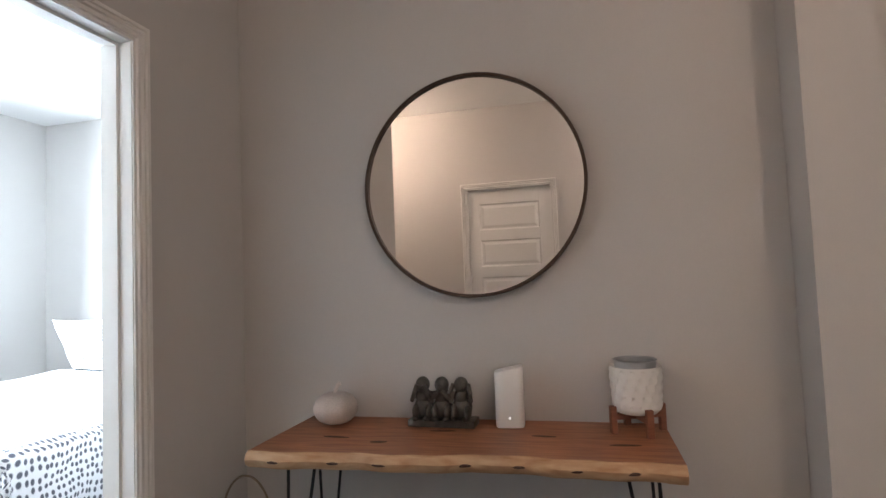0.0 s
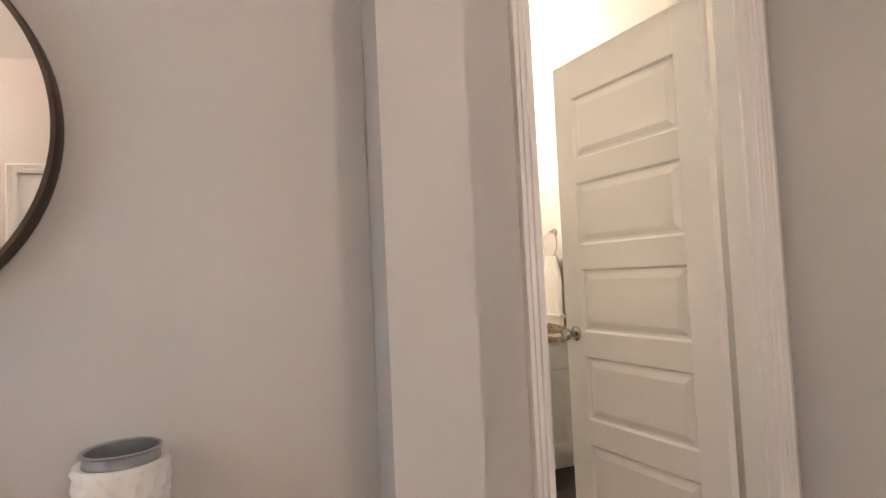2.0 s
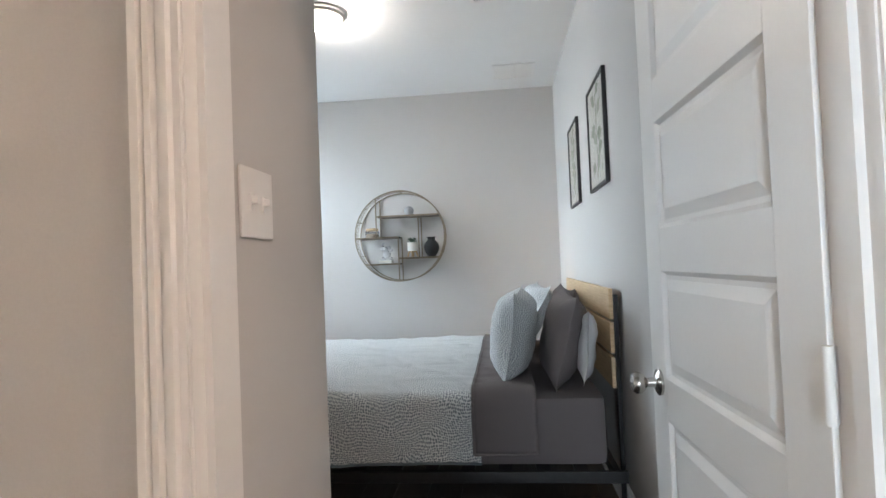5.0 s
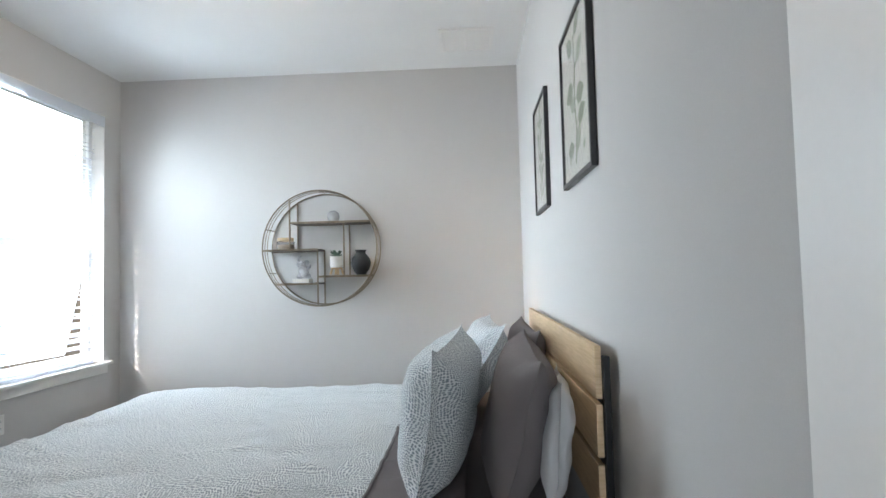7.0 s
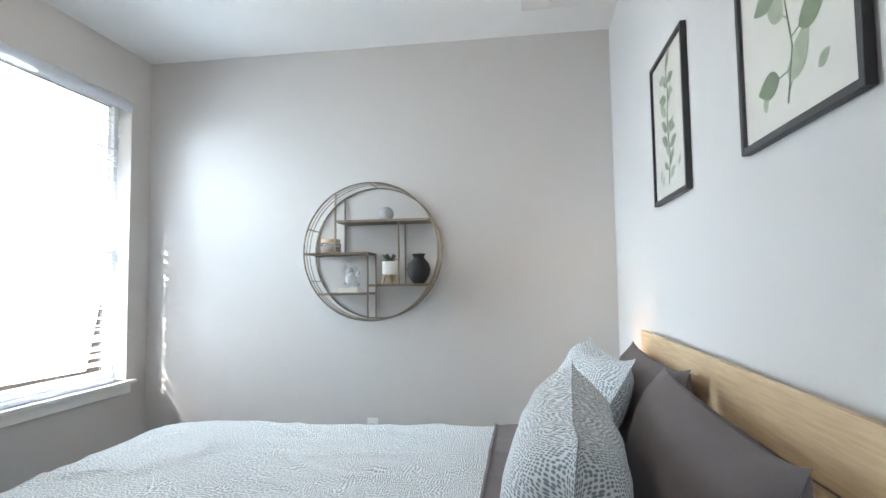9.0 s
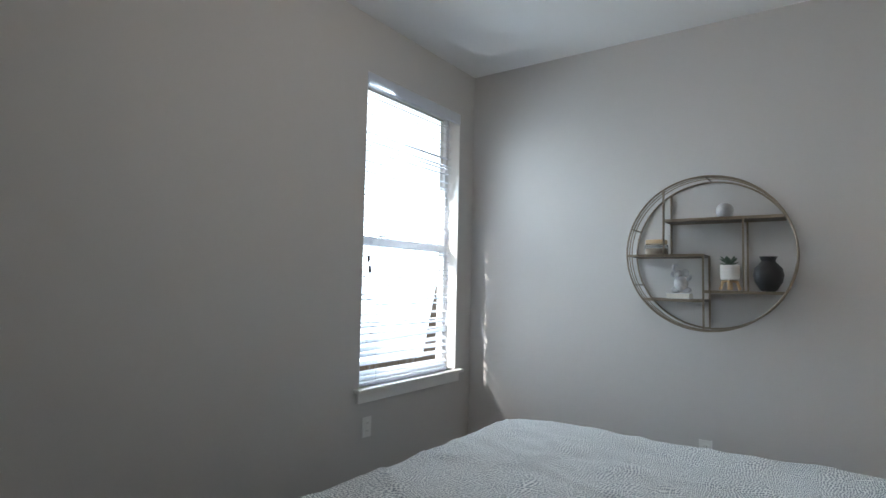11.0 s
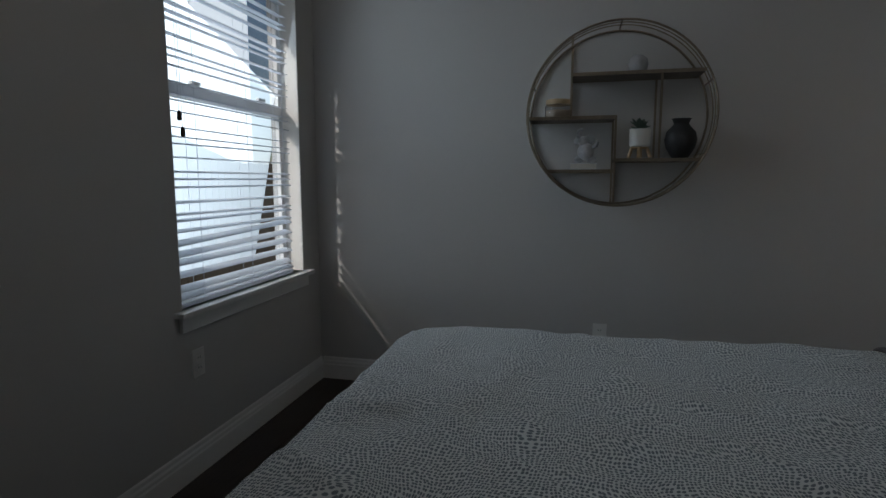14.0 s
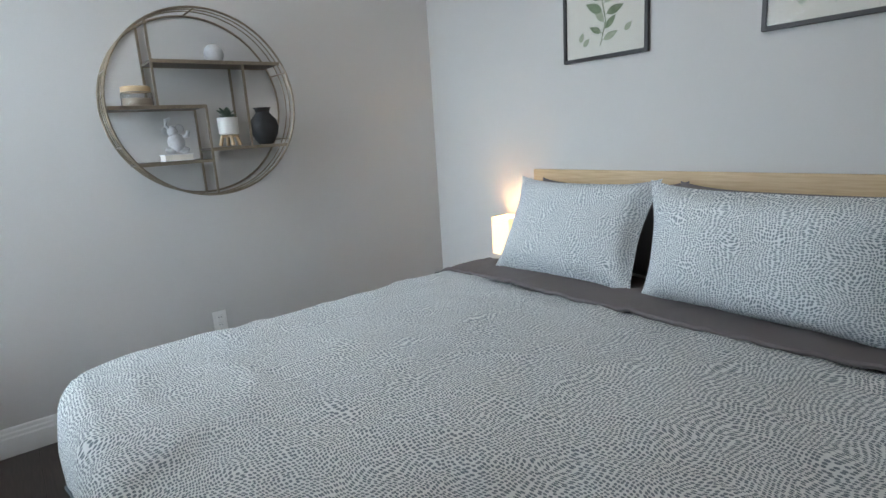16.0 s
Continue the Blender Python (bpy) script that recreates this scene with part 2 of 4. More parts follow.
def tube(points, r, closed=False, n=8):
    """A round bar along points."""
    bm = bmesh.new()
    pts = [Vector(p) for p in points]
    rings = []
    for i, p in enumerate(pts):
        a = pts[i - 1] if (i or closed) else p
        b = pts[(i + 1) % len(pts)] if (i < len(pts) - 1 or closed) else p
        d = (b - a).normalized()
        u = d.orthogonal().normalized() if abs(d.z) > 0.99 or abs(d.z) < 1e-6 and False else d.cross(Vector((0.31, 0.17, 0.93))).normalized()
        w = d.cross(u)
        rings.append([bm.verts.new(p + r * (math.cos(2 * math.pi * k / n) * u + math.sin(2 * math.pi * k / n) * w)) for k in range(n)])
    pairs = list(zip(rings, rings[1:])) + ([(rings[-1], rings[0])] if closed else [])
    for a, b in pairs:
        for k in range(n):
            bm.faces.new((a[k], a[(k + 1) % n], b[(k + 1) % n], b[k]))
    if not closed:
        bm.faces.new(rings[0][::-1])
        bm.faces.new(rings[-1])
    return bm


def circle(c, r, axis, n=72):
    """Points of a circle round axis x or y."""
    out = []
    for i in range(n):
        a = 2 * math.pi * i / n
        u, w = r * math.cos(a), r * math.sin(a)
        out.append((c[0], c[1] + u, c[2] + w) if axis == "x" else (c[0] + u, c[1], c[2] + w) if axis == "y" else (c[0] + u, c[1] + w, c[2]))
    return out


# ---------------- walls ----------------
H = 2.90


def wall(name, axis, c0, c1, a0, a1, holes=(), label="smooth greige painted plaster wall", z1=H):
    """A wall across axis between c0 and c1, running from a0 to a1, with holes (a, a, z, z)."""
    bm = bmesh.new()

    def slab(p, q, z, zz):
        if q - p > 1e-4 and zz - z > 1e-4:
            box(*((c0, c1, p, q) if axis == "x" else (p, q, c0, c1)), z, zz, bm=bm)
    at = a0
    for p, q, z, zz in sorted(holes):
        slab(at, p, 0, z1)
        slab(p, q, 0, z)
        slab(p, q, zz, z1)
        at = q
    slab(at, a1, 0, z1)
    return structure(link(name, bm, WALL), label, "wall")


DH, DHB = 2.07, 2.12
WX0, WX1, WZ0, WZ1 = 5.68, 6.68, 0.69, 2.565
wall("wall_mirror", "y", 2.167, 2.32, -1.38, 0.81)
def column():
    """A short pier whose niche side is a little out of square."""
    bm = bmesh.new()
    lo = [(0.782, 1.916), (0.98, 1.916), (0.98, 2.208), (0.98, 2.32), (0.83, 2.32)]
    a, b = [[bm.verts.new((x, y, z)) for x, y in lo] for z in (0, H)]
    for i in range(5):
        bm.faces.new((a[i], a[(i + 1) % 5], b[(i + 1) % 5], b[i]))
    bm.faces.new(a[::-1]), bm.faces.new(b)
    structure(link("wall_column", bm, WALL), "greige painted plaster pier beside the niche", "wall")


column()
wall("wall_bath", "y", 2.093, 2.208, 0.98, 2.14, [(1.248, 2.046, 0, DHB)])
wall("wall_hall_east", "x", 2.14, 2.255, -1.42, 2.208, [(0.772, 1.582, 0, DH)])
wall("wall_hall_west", "x", -1.38, -1.265, 0.22, 2.167, [(0.74, 1.578, 0, 2.0)])
wall("wall_hall_south", "y", -1.42, -1.30, -3.9, 2.14, [(-0.97, -0.13, 0, DH)])
wall("wall_hall_end", "x", -4.02, -3.90, -1.42, 0.22)
wall("wall_front_bedroom_south", "y", 0.105, 0.22, -5.1, -1.265)
wall("wall_switch", "y", 1.60, 1.72, 2.255, 2.716)
wall("wall_bedroom_west", "x", 2.60, 2.716, 1.72, 3.98)
wall("wall_headboard", "y", 0.50, 0.642, 2.255, 7.02)
wall("wall_shelf", "x", 6.87, 7.02, 0.642, 3.98)
wall("wall_window", "y", 3.827, 3.98, 2.716, 6.87, [(WX0, WX1, WZ0, WZ1)])
wall("wall_bath_east", "x", 2.37, 2.49, 2.208, 4.31)
wall("wall_bath_south_end", "y", 2.093, 2.208, 2.255, 2.60)
wall("wall_bath_north", "y", 4.19, 4.31, 0.62, 2.37)
wall("wall_bath_west", "x", 0.50, 0.62, 2.32, 4.31)
wall("wall_front_bedroom_north", "y", 4.50, 4.62, -5.1, -1.265)
wall("wall_front_bedroom_east", "x", -1.38, -1.265, 2.32, 4.50)
wall("wall_front_bedroom_west", "x", -5.22, -5.10, 0.105, 4.62, [(1.4, 3.2, 0.7, 2.5)])
structure(link("ceiling", box(-5.25, 7.05, -1.45, 4.65, H, H + 0.1), CEIL), "flat white painted plaster ceiling", "ceiling")
floor = structure(link("floor", box(-5.25, 7.05, -1.45, 4.65, -0.12, -0.006), DARKGAP), "dark brown plank floor", "floor")
structure(link("closet_back", box(-1.2, 0.1, -1.55, -1.43, 0, 2.4), WALL), "plain wall behind the closed hall door", "wall")


def baseboard(name, p, q, nrm):
    """A moulded skirting from p to q on the floor, standing out along nrm."""
    prof = [(0, 0), (0.015, 0), (0.015, 0.085), (0.011, 0.092), (0.011, 0.104), (0.006, 0.112), (0.006, 0.126), (0.002, 0.133), (0, 0.133)]
    bm = bmesh.new()
    ends = [[bm.verts.new((e[0] + nrm[0] * u, e[1] + nrm[1] * u, z)) for u, z in prof] for e in (p, q)]
    k = len(prof)
    for i in range(k):
        bm.faces.new((ends[0][i], ends[0][(i + 1) % k], ends[1][(i + 1) % k], ends[1][i]))
    bm.faces.new(ends[0][::-1]), bm.faces.new(ends[1])
    structure(link(name, bm, TRIM), "white moulded wooden baseboard along the wall", "baseboard")


baseboard("baseboard_shelf", (6.87, 0.66), (6.87, 3.812), (-1, 0))
baseboard("baseboard_window", (2.73, 3.827), (6.87, 3.827), (0, -1))
baseboard("baseboard_headboard", (2.40, 0.642), (6.855, 0.642), (0, 1))
baseboard("baseboard_bedroom_west", (2.716, 1.60), (2.716, 3.81), (1, 0))
baseboard("baseboard_switch", (2.36, 1.60), (2.716, 1.60), (0, -1))
baseboard("baseboard_mirror", (-1.25, 2.167), (0.777, 2.167), (0, -1))
baseboard("baseboard_column", (0.777, 1.916), (0.98, 1.916), (0, -1))
baseboard("baseboard_hall_east", (2.14, 1.65), (2.14, 2.07), (-1, 0))
baseboard("baseboard_bath_east", (2.37, 2.45), (2.37, 3.6), (-1, 0))
baseboard("baseboard_west", (-1.265, 1.65), (-1.265, 2.15), (1, 0))


def casing(name, axis, face, out, a0, a1, top, label="white fluted wooden door casing"):
    """A mitred moulded surround on the wall face (coordinate face across axis, facing out)."""
    prof = [(-0.004, 0.0), (-0.004, 0.009), (0.010, 0.009), (0.014, 0.016), (0.026, 0.016), (0.030, 0.010), (0.038, 0.010), (0.042, 0.019),
            (0.054, 0.019), (0.058, 0.012), (0.062, 0.022), (0.078, 0.022), (0.080, 0.019), (0.080, 0.0)]
    prof = [(0.72 * u, v) for u, v in prof]
    bm = bmesh.new()
    stations = [((a0, 0), (-1, 0)), ((a0, top), (-1, 1)), ((a1, top), (1, 1)), ((a1, 0), (1, 0))]
    rings = []
    for (a, z), (da, dz) in stations:
        ring = []
        for u, v in prof:
            c, aa, zz = face + out * v, a + da * u, z + dz * u
            ring.append(bm.verts.new((c, aa, zz) if axis == "x" else (aa, c, zz)))
        rings.append(ring)
    k = len(prof)
    for r, s in zip(rings, rings[1:]):
        for i in range(k):
            bm.faces.new((r[i], r[(i + 1) % k], s[(i + 1) % k], s[i]))
    bm.faces.new(rings[0]), bm.faces.new(rings[-1][::-1])
    return structure(link(name, bm, TRIM), label, "door casing")


def jamb(name, axis, c0, c1, a0, a1, top, stop):
    """Lining of a door opening with a stop strip at stop across axis."""
    bm = bmesh.new()

    def b(cc0, cc1, p, q, z, zz):
        box(*((cc0, cc1, p, q) if axis == "x" else (p, q, cc0, cc1)), z, zz, bm=bm)
    b(c0 - 0.003, c1 + 0.003, a0 - 0.012, a0 + 0.006, 0, top - 0.006)
    b(c0 - 0.003, c1 + 0.003, a1 - 0.006, a1 + 0.012, 0, top - 0.006)
    b(c0 - 0.003, c1 + 0.003, a0 - 0.012, a1 + 0.012, top - 0.006, top + 0.012)
    b(stop, stop + 0.03, a0 + 0.006, a0 + 0.017, 0, top - 0.006)
    b(stop, stop + 0.03, a1 - 0.017, a1 - 0.006, 0, top - 0.006)
    b(stop, stop + 0.03, a0 + 0.017, a1 - 0.017, top - 0.017, top - 0.006)
    return structure(link(name, bm, TRIM), "white painted door lining with stop strip", "door jamb")


casing("casing_bath", "y", 2.093, -1, 1.248, 2.046, DHB)
jamb("jamb_bath", "y", 2.093, 2.208, 1.248, 2.046, DHB, 2.12)
casing("casing_bedroom", "x", 2.14, -1, 0.772, 1.582, DH)
jamb("jamb_bedroom", "x", 2.14, 2.255, 0.772, 1.582, DH, 2.165)
casing("casing_front_bedroom", "x", -1.265, 1, 0.74, 1.578, 2.0)
jamb("jamb_front_bedroom", "x", -1.38, -1.265, 0.74, 1.578, 2.0, -1.34)
casing("casing_closet", "y", -1.30, 1, -0.97, -0.13, DH)
jamb("jamb_closet", "y", -1.42, -1.30, -0.97, -0.13, DH, -1.40)


# ---------------- doors ----------------
def door_knob(parent, x, y, side, z=0.90):
    m = pose(x, y, z, -90 if side > 0 else 90)
    k = part("knob", lathe([(0.033, 0.0), (0.033, 0.006), (0.026, 0.010), (0.013, 0.014), (0.011, 0.034), (0.020, 0.040), (0.027, 0.050), (0.028, 0.060), (0.022, 0.070), (0.008, 0.074)], 28, m), STEEL, parent, "brushed nickel round knob", True)
    return k


def panel_door(name, m, width, label, sides=(1, -1), tall=DH, low=0.175):
    """A leaf with five raised panels; it runs along x from its hinge edge and is 35 mm thick about y = 0."""
    d = thing(name, m, label, "door", kind="structure")
    h, t, st = tall - 0.018, 0.0175, 0.115
    z0 = 0.008
    rails = [low, 0.105, 0.105, 0.105, 0.105, 0.315 - low]
    ph = (h - sum(rails)) / 5
    part("stile", box(0, st, -t, t, z0, z0 + h, 0.002), TRIM, d)
    part("stile", box(width - st, width, -t, t, z0, z0 + h, 0.002), TRIM, d)
    z = z0
    for i, r in enumerate(rails):
        part("rail", box(st, width - st, -t + 0.0004, t - 0.0004, z, z + r), TRIM, d)
        z += r
        if i < 5:
            bm = bmesh.new()
            a0, a1 = st, width - st
            for s in (1, -1):
                # groove, slope and raised field
                steps = [(0.0, t - 0.0004), (0.010, t - 0.010), (0.020, t - 0.010), (0.045, t - 0.003)]
                loops = [[bm.verts.new((x, s * v, zz)) for x, zz in ((a0 + u, z + u), (a1 - u, z + u), (a1 - u, z + ph - u), (a0 + u, z + ph - u))] for u, v in steps]
                for p, q in zip(loops, loops[1:]):
                    for k in range(4):
                        bm.faces.new((p[k], p[(k + 1) % 4], q[(k + 1) % 4], q[k]))
                bm.faces.new(loops[-1])
            part("panel", bm, TRIM, d)
            z += ph
    for s in sides:
        door_knob(d, width - 0.065, s * t, s)
    for zz in (0.25, 1.05, 1.82):
        hg = part("hinge", tube([(-0.006, t + 0.003, zz - 0.05), (-0.006, t + 0.003, zz + 0.05)], 0.007, n=10), TRIM, d, "white painted butt hinge", True)
        part("hinge_plate", box(-0.004, -0.0005, -t + 0.003, t + 0.002, zz - 0.05, zz + 0.05), TRIM, hg)
    return d


# bathroom leaf, swung into the bathroom just short of square
panel_door("door_bath", pose(2.008, 2.222, 0, 0, 0, 97.3), 0.775, "white five-panel door swung open into the bathroom", (1,), DHB, 0.145)
panel_door("door_bedroom", pose(2.246, 0.770, 0, 0, 0, 1.6), 0.772, "white five-panel door standing open against the bedroom wall", (1,))
panel_door("door_closet", pose(-0.964, -1.345, 0, 0, 0, 0), 0.828, "closed white five-panel door across the hall", (1,))
panel_door("door_front_bedroom", pose(-1.39, 0.75, 0, 0, 0, 172), 0.80, "white five-panel door swung open into the front bedroom", (-1,), 2.0)


# ---------------- hall things ----------------
def live_edge_console():
    t = thing("console_table", pose(-0.27, 1.94, 0), "live-edge slab console table on black hairpin legs", "console table")
    x0, x1, y1, z1, th = -0.675, 0.645, 0.215, 0.650, 0.052
    n = 60
    top, side = bmesh.new(), bmesh.new()

    def front(x):
        return -0.215 + 0.020 * math.sin(x * 4.1 + 0.6) + 0.008 * math.sin(x * 13.0) + 0.004 * math.sin(x * 37)
    xs = [x0 + (x1 - x0) * i / n for i in range(n + 1)]
    fr = [[top.verts.new((x, f, z)) for x, f, z in ((x, front(x), z1), (x, y1, z1), (x, y1, z1 - th), (x, front(x), z1 - th))] for x in xs]
    for a, b in zip(fr, fr[1:]):
        for k in range(3):
            top.faces.new((a[k], a[k + 1], b[k + 1], b[k]))
    top.faces.new(fr[0]), top.faces.new(fr[-1][::-1])
    body = part("slab_top", top, SLAB, t, "red-brown oiled slab with knots")
    prof = [(0.0, 0.0005), (-0.014, -0.006), (-0.022, -0.022), (-0.016, -0.040), (0.0, -th - 0.0005)]
    rows = [[side.verts.new((x, front(x) + u + 0.004 * noise.noise(Vector((x * 22, u * 80, 1))), z1 + v)) for u, v in prof] for x in xs]
    for a, b in zip(rows, rows[1:]):
        for k in range(4):
            side.faces.new((a[k], a[k + 1], b[k + 1], b[k]))
    edge = part("bark_edge", side, SAPWOOD, t, "pale wavy natural edge", True)
    rnd = random.Random(4)
    for i in range(7):
        x = -0.55 + 0.18 * i + rnd.uniform(-0.04, 0.04)
        part("knot", lathe([(1.0, 0), (0.8, 1.0), (0.3, 1.3)], 12, pose(x, front(x) - 0.017, z1 - 0.026, 90) @ Matrix.Diagonal((0.022 + 0.01 * rnd.random(), 0.006, 0.004, 1))), KNOT, edge)
    for x, y in ((-0.45, -0.06), (-0.1, 0.05), (-0.28, -0.1), (0.25, 0.02), (0.5, -0.05)):
        part("knot", lathe([(1.0, 0), (0.85, 0.6), (0.3, 0.8)], 12, pose(x, y, z1 - 0.0005, 0, 0, rnd.uniform(-8, 8)) @ Matrix.Diagonal((0.055 * rnd.uniform(0.5, 1.1), 0.011, 0.0012, 1))), KNOT, body)
    for sx in (-1, 1):
        for sy in (-1, 1):
            cx, cy = sx * 0.55, sy * 0.11
            foot = (cx + sx * 0.045, cy + sy * 0.03, 0.006)
            pts = [(cx - 0.055, cy, z1 - th), (foot[0] - 0.008, foot[1], 0.02), foot, (foot[0] + 0.008, foot[1], 0.02), (cx + 0.035, cy + 0.03, z1 - th)]
            leg = part("hairpin_leg", tube(pts, 0.0055), BLACK, t, "black bent steel rod leg", True)
            part("mount_plate", box(cx - 0.07, cx + 0.05, cy - 0.03, cy + 0.05, z1 - th - 0.004, z1 - th, 0.001), BLACK, leg)
    return t


live_edge_console()
TZ = 0.651


def round_mirror():
    c = (-0.258, 2.130, 1.528)
    t = thing("round_mirror", pose(*c), "large round wall mirror in a thin dark bronze rim", "mirror")
    rim = bmesh.new()
    R, n = 0.422, 96
    prof = [(R - 0.010, 0.034), (R - 0.010, -0.012), (R, -0.014), (R + 0.003, -0.010), (R + 0.003, 0.034)]
    rings = [[rim.verts.new((r * math.cos(2 * math.pi * i / n), y, r * math.sin(2 * math.pi * i / n))) for r, y in prof] for i in range(n)]
    for i in range(n):
        a, b = rings[i], rings[(i + 1) % n]
        for k in range(5):
            rim.faces.new((a[k], a[(k + 1) % 5], b[(k + 1) % 5], b[k]))
    part("rim", rim, BRONZE, t, smooth=True)
    part("mirror_glass", lathe([(R - 0.009, 0), (R - 0.009, 0.006)], 96, pose(0, 0.006, 0, 90)), MIRROR, t)


round_mirror()


def pumpkin():
    t = thing("ceramic_pumpkin", pose(-0.79, 2.03, TZ), "small off-white ceramic pumpkin on the console", "ornament")
    bm = bmesh.new()
    n, k = 40, 16
    rings = []
    for j in range(k + 1):
        a = -math.pi / 2 + math.pi * j / k
        ring = []
        for i in range(n):
            th = 2 * math.pi * i / n
            r = (0.078 + 0.006 * abs(math.cos(th * 4))) * max(math.cos(a), 0.03)
            ring.append(bm.verts.new((r * math.cos(th), r * math.sin(th), 0.062 + 0.062 * math.sin(a) * (1 - 0.12 * (math.cos(a) < 0.4)))))
        rings.append(ring)
    for a, b in zip(rings, rings[1:]):
        for i in range(n):
            bm.faces.new((a[i], a[(i + 1) % n], b[(i + 1) % n], b[i]))
    bm.faces.new(rings[0][::-1]), bm.faces.new(rings[-1])
    part("body", bm, BLUSH, t, smooth=True)
    part("stem", tube([(0, 0, 0.112), (0.002, 0, 0.130), (0.010, 0, 0.145), (0.020, 0.002, 0.152)], 0.008), BLUSH, t, smooth=True)


pumpkin()


def ellipsoid(c, r, rot=(0, 0, 0), n=16):
    bm = bmesh.new()
    bmesh.ops.create_uvsphere(bm, u_segments=n, v_segments=max(8, n // 2 + 2), radius=1)
    bm.transform(pose(*c, *rot) @ Matrix.Diagonal((*r, 1)))
    return bm


def trio_statue():
    bm = box(-0.123, 0.123, -0.035, 0.045, 0, 0.026, 0.004)
    for i, x in enumerate((-0.072, 0.0, 0.072)):
        for c, r in (((x, 0.008, 0.065), (0.036, 0.032, 0.045)), ((x, 0.004, 0.103), (0.030, 0.026, 0.032)), ((x, -0.002, 0.146), (0.026, 0.027, 0.029)),
                     ((x, -0.022, 0.138), (0.015, 0.012, 0.013)), ((x - 0.024, -0.014, 0.052), (0.013, 0.030, 0.028)), ((x + 0.024, -0.014, 0.052), (0.013, 0.030, 0.028)),
                     ((x - 0.020, -0.036, 0.032), (0.012, 0.018, 0.009)), ((x + 0.020, -0.036, 0.032), (0.012, 0.018, 0.009))):
            merge(bm, ellipsoid(c, r))
        hy = (0.150, 0.128, 0.148)[i]
        for sgn in (-1, 1):
            hx = (0.012, 0.006, 0.027)[i]
            merge(bm, tube([(x + sgn * 0.028, 0.004, 0.118), (x + sgn * 0.037, -0.018, 0.092), (x + sgn * (hx + 0.012), -0.030, 0.118), (x + sgn * hx, -0.030 if i < 2 else -0.006, hy)], 0.0085))
    o = link("figurine", bm, STATUE, smooth=True)
    o.matrix_world = pose(-0.383, 2.055, TZ, 0, 0, -2)
    tagged(o, "dark bronze figurine of three seated monkeys on a plinth", "figurine")


trio_statue()


def router():
    t = thing("wifi_router", pose(-0.143, 2.078, TZ, 0, 0, 6), "white upright rounded plastic router on the console", "router")
    bm = bmesh.new()
    prof = []
    for cx, cy, a0 in ((0.030, 0.020, 0), (-0.030, 0.020, 90), (-0.030, -0.020, 180), (0.030, -0.020, 270)):
        for k in range(7):
            a = radians(a0 + 15 * k)
            prof.append((cx + 0.020 * math.cos(a), cy + 0.020 * math.sin(a)))
    rings = [[bm.verts.new((x * f, y * f, z + (0.010 * (x / 0.05) if z > 0.19 else 0))) for x, y in prof] for f, z in ((0.94, 0), (1, 0.004), (1, 0.196), (0.97, 0.2))]
    for a, b in zip(rings, rings[1:]):
        for i in range(len(prof)):
            bm.faces.new((a[i], a[(i + 1) % len(prof)], b[(i + 1) % len(prof)], b[i]))
    bm.faces.new(rings[0][::-1]), bm.faces.new(rings[-1])
    part("housing", bm, PLASTIC, t, smooth=True)
    part("indicator_light", lathe([(0.003, 0), (0.003, 0.002)], 12, pose(0.0, -0.0402, 0.035, 90)), mat("white indicator", (0.9, 0.9, 0.9), emit=((1, 1, 1), 3)), t)


router()


def planter():
    t = thing("planter", pose(0.282, 2.045, TZ), "white ribbed ceramic planter on a red wooden cross stand", "planter")
    bm = bmesh.new()
    n, k = 48, 26
    rings = []
    for j in range(k + 1):
        f = j / k
        z = 0.065 + 0.150 * f
        ring = []
        for i in range(n):
            th = 2 * math.pi * i / n
            a, b = math.sin(8 * (th + 1.3 * f)), math.sin(8 * (th - 0.8 * f))
            r = 0.074 + 0.007 * f + 0.006 * (abs(a) + abs(b) - 1) * (0.1 < f < 0.96) - (0.012 * (1 - f / 0.08) if f < 0.08 else 0)
            ring.append(bm.verts.new((r * math.cos(th), r * math.sin(th), z)))
        rings.append(ring)
    rings.append([bm.verts.new((0.068 * math.cos(2 * math.pi * i / n), 0.068 * math.sin(2 * math.pi * i / n), 0.213)) for i in range(n)])
    for a, b in zip(rings, rings[1:]):
        for i in range(n):
            bm.faces.new((a[i], a[(i + 1) % n], b[(i + 1) % n], b[i]))
    bm.faces.new(rings[0][::-1])
    part("pot", bm, CERAMIC, t, "white pot with slanting facets", True)
    part("tin_liner", lathe([(0.060, 0.10), (0.066, 0.205), (0.067, 0.232), (0.071, 0.236), (0.067, 0.238), (0.063, 0.234), (0.060, 0.17), (0.02, 0.168)], 40), TIN, t, "shiny tin insert with a rolled rim", True)
    for a in (20, 110, 200, 290):
        leg = part("stand_leg", box(0.074, 0.094, -0.011, 0.011, 0, 0.088, 0.003, m=pose(0, 0, 0, 0, 0, a)), WALNUT, t)
    part("stand_cross", box(-0.09, 0.09, -0.010, 0.010, 0.044, 0.064, 0.002, m=pose(0, 0, 0, 0, 0, 20)), WALNUT, t)
    part("stand_cross", box(-0.09, 0.09, -0.010, 0.010, 0.0432, 0.0632, 0.002, m=pose(0, 0, 0, 0, 0, 110)), WALNUT, t)


planter()


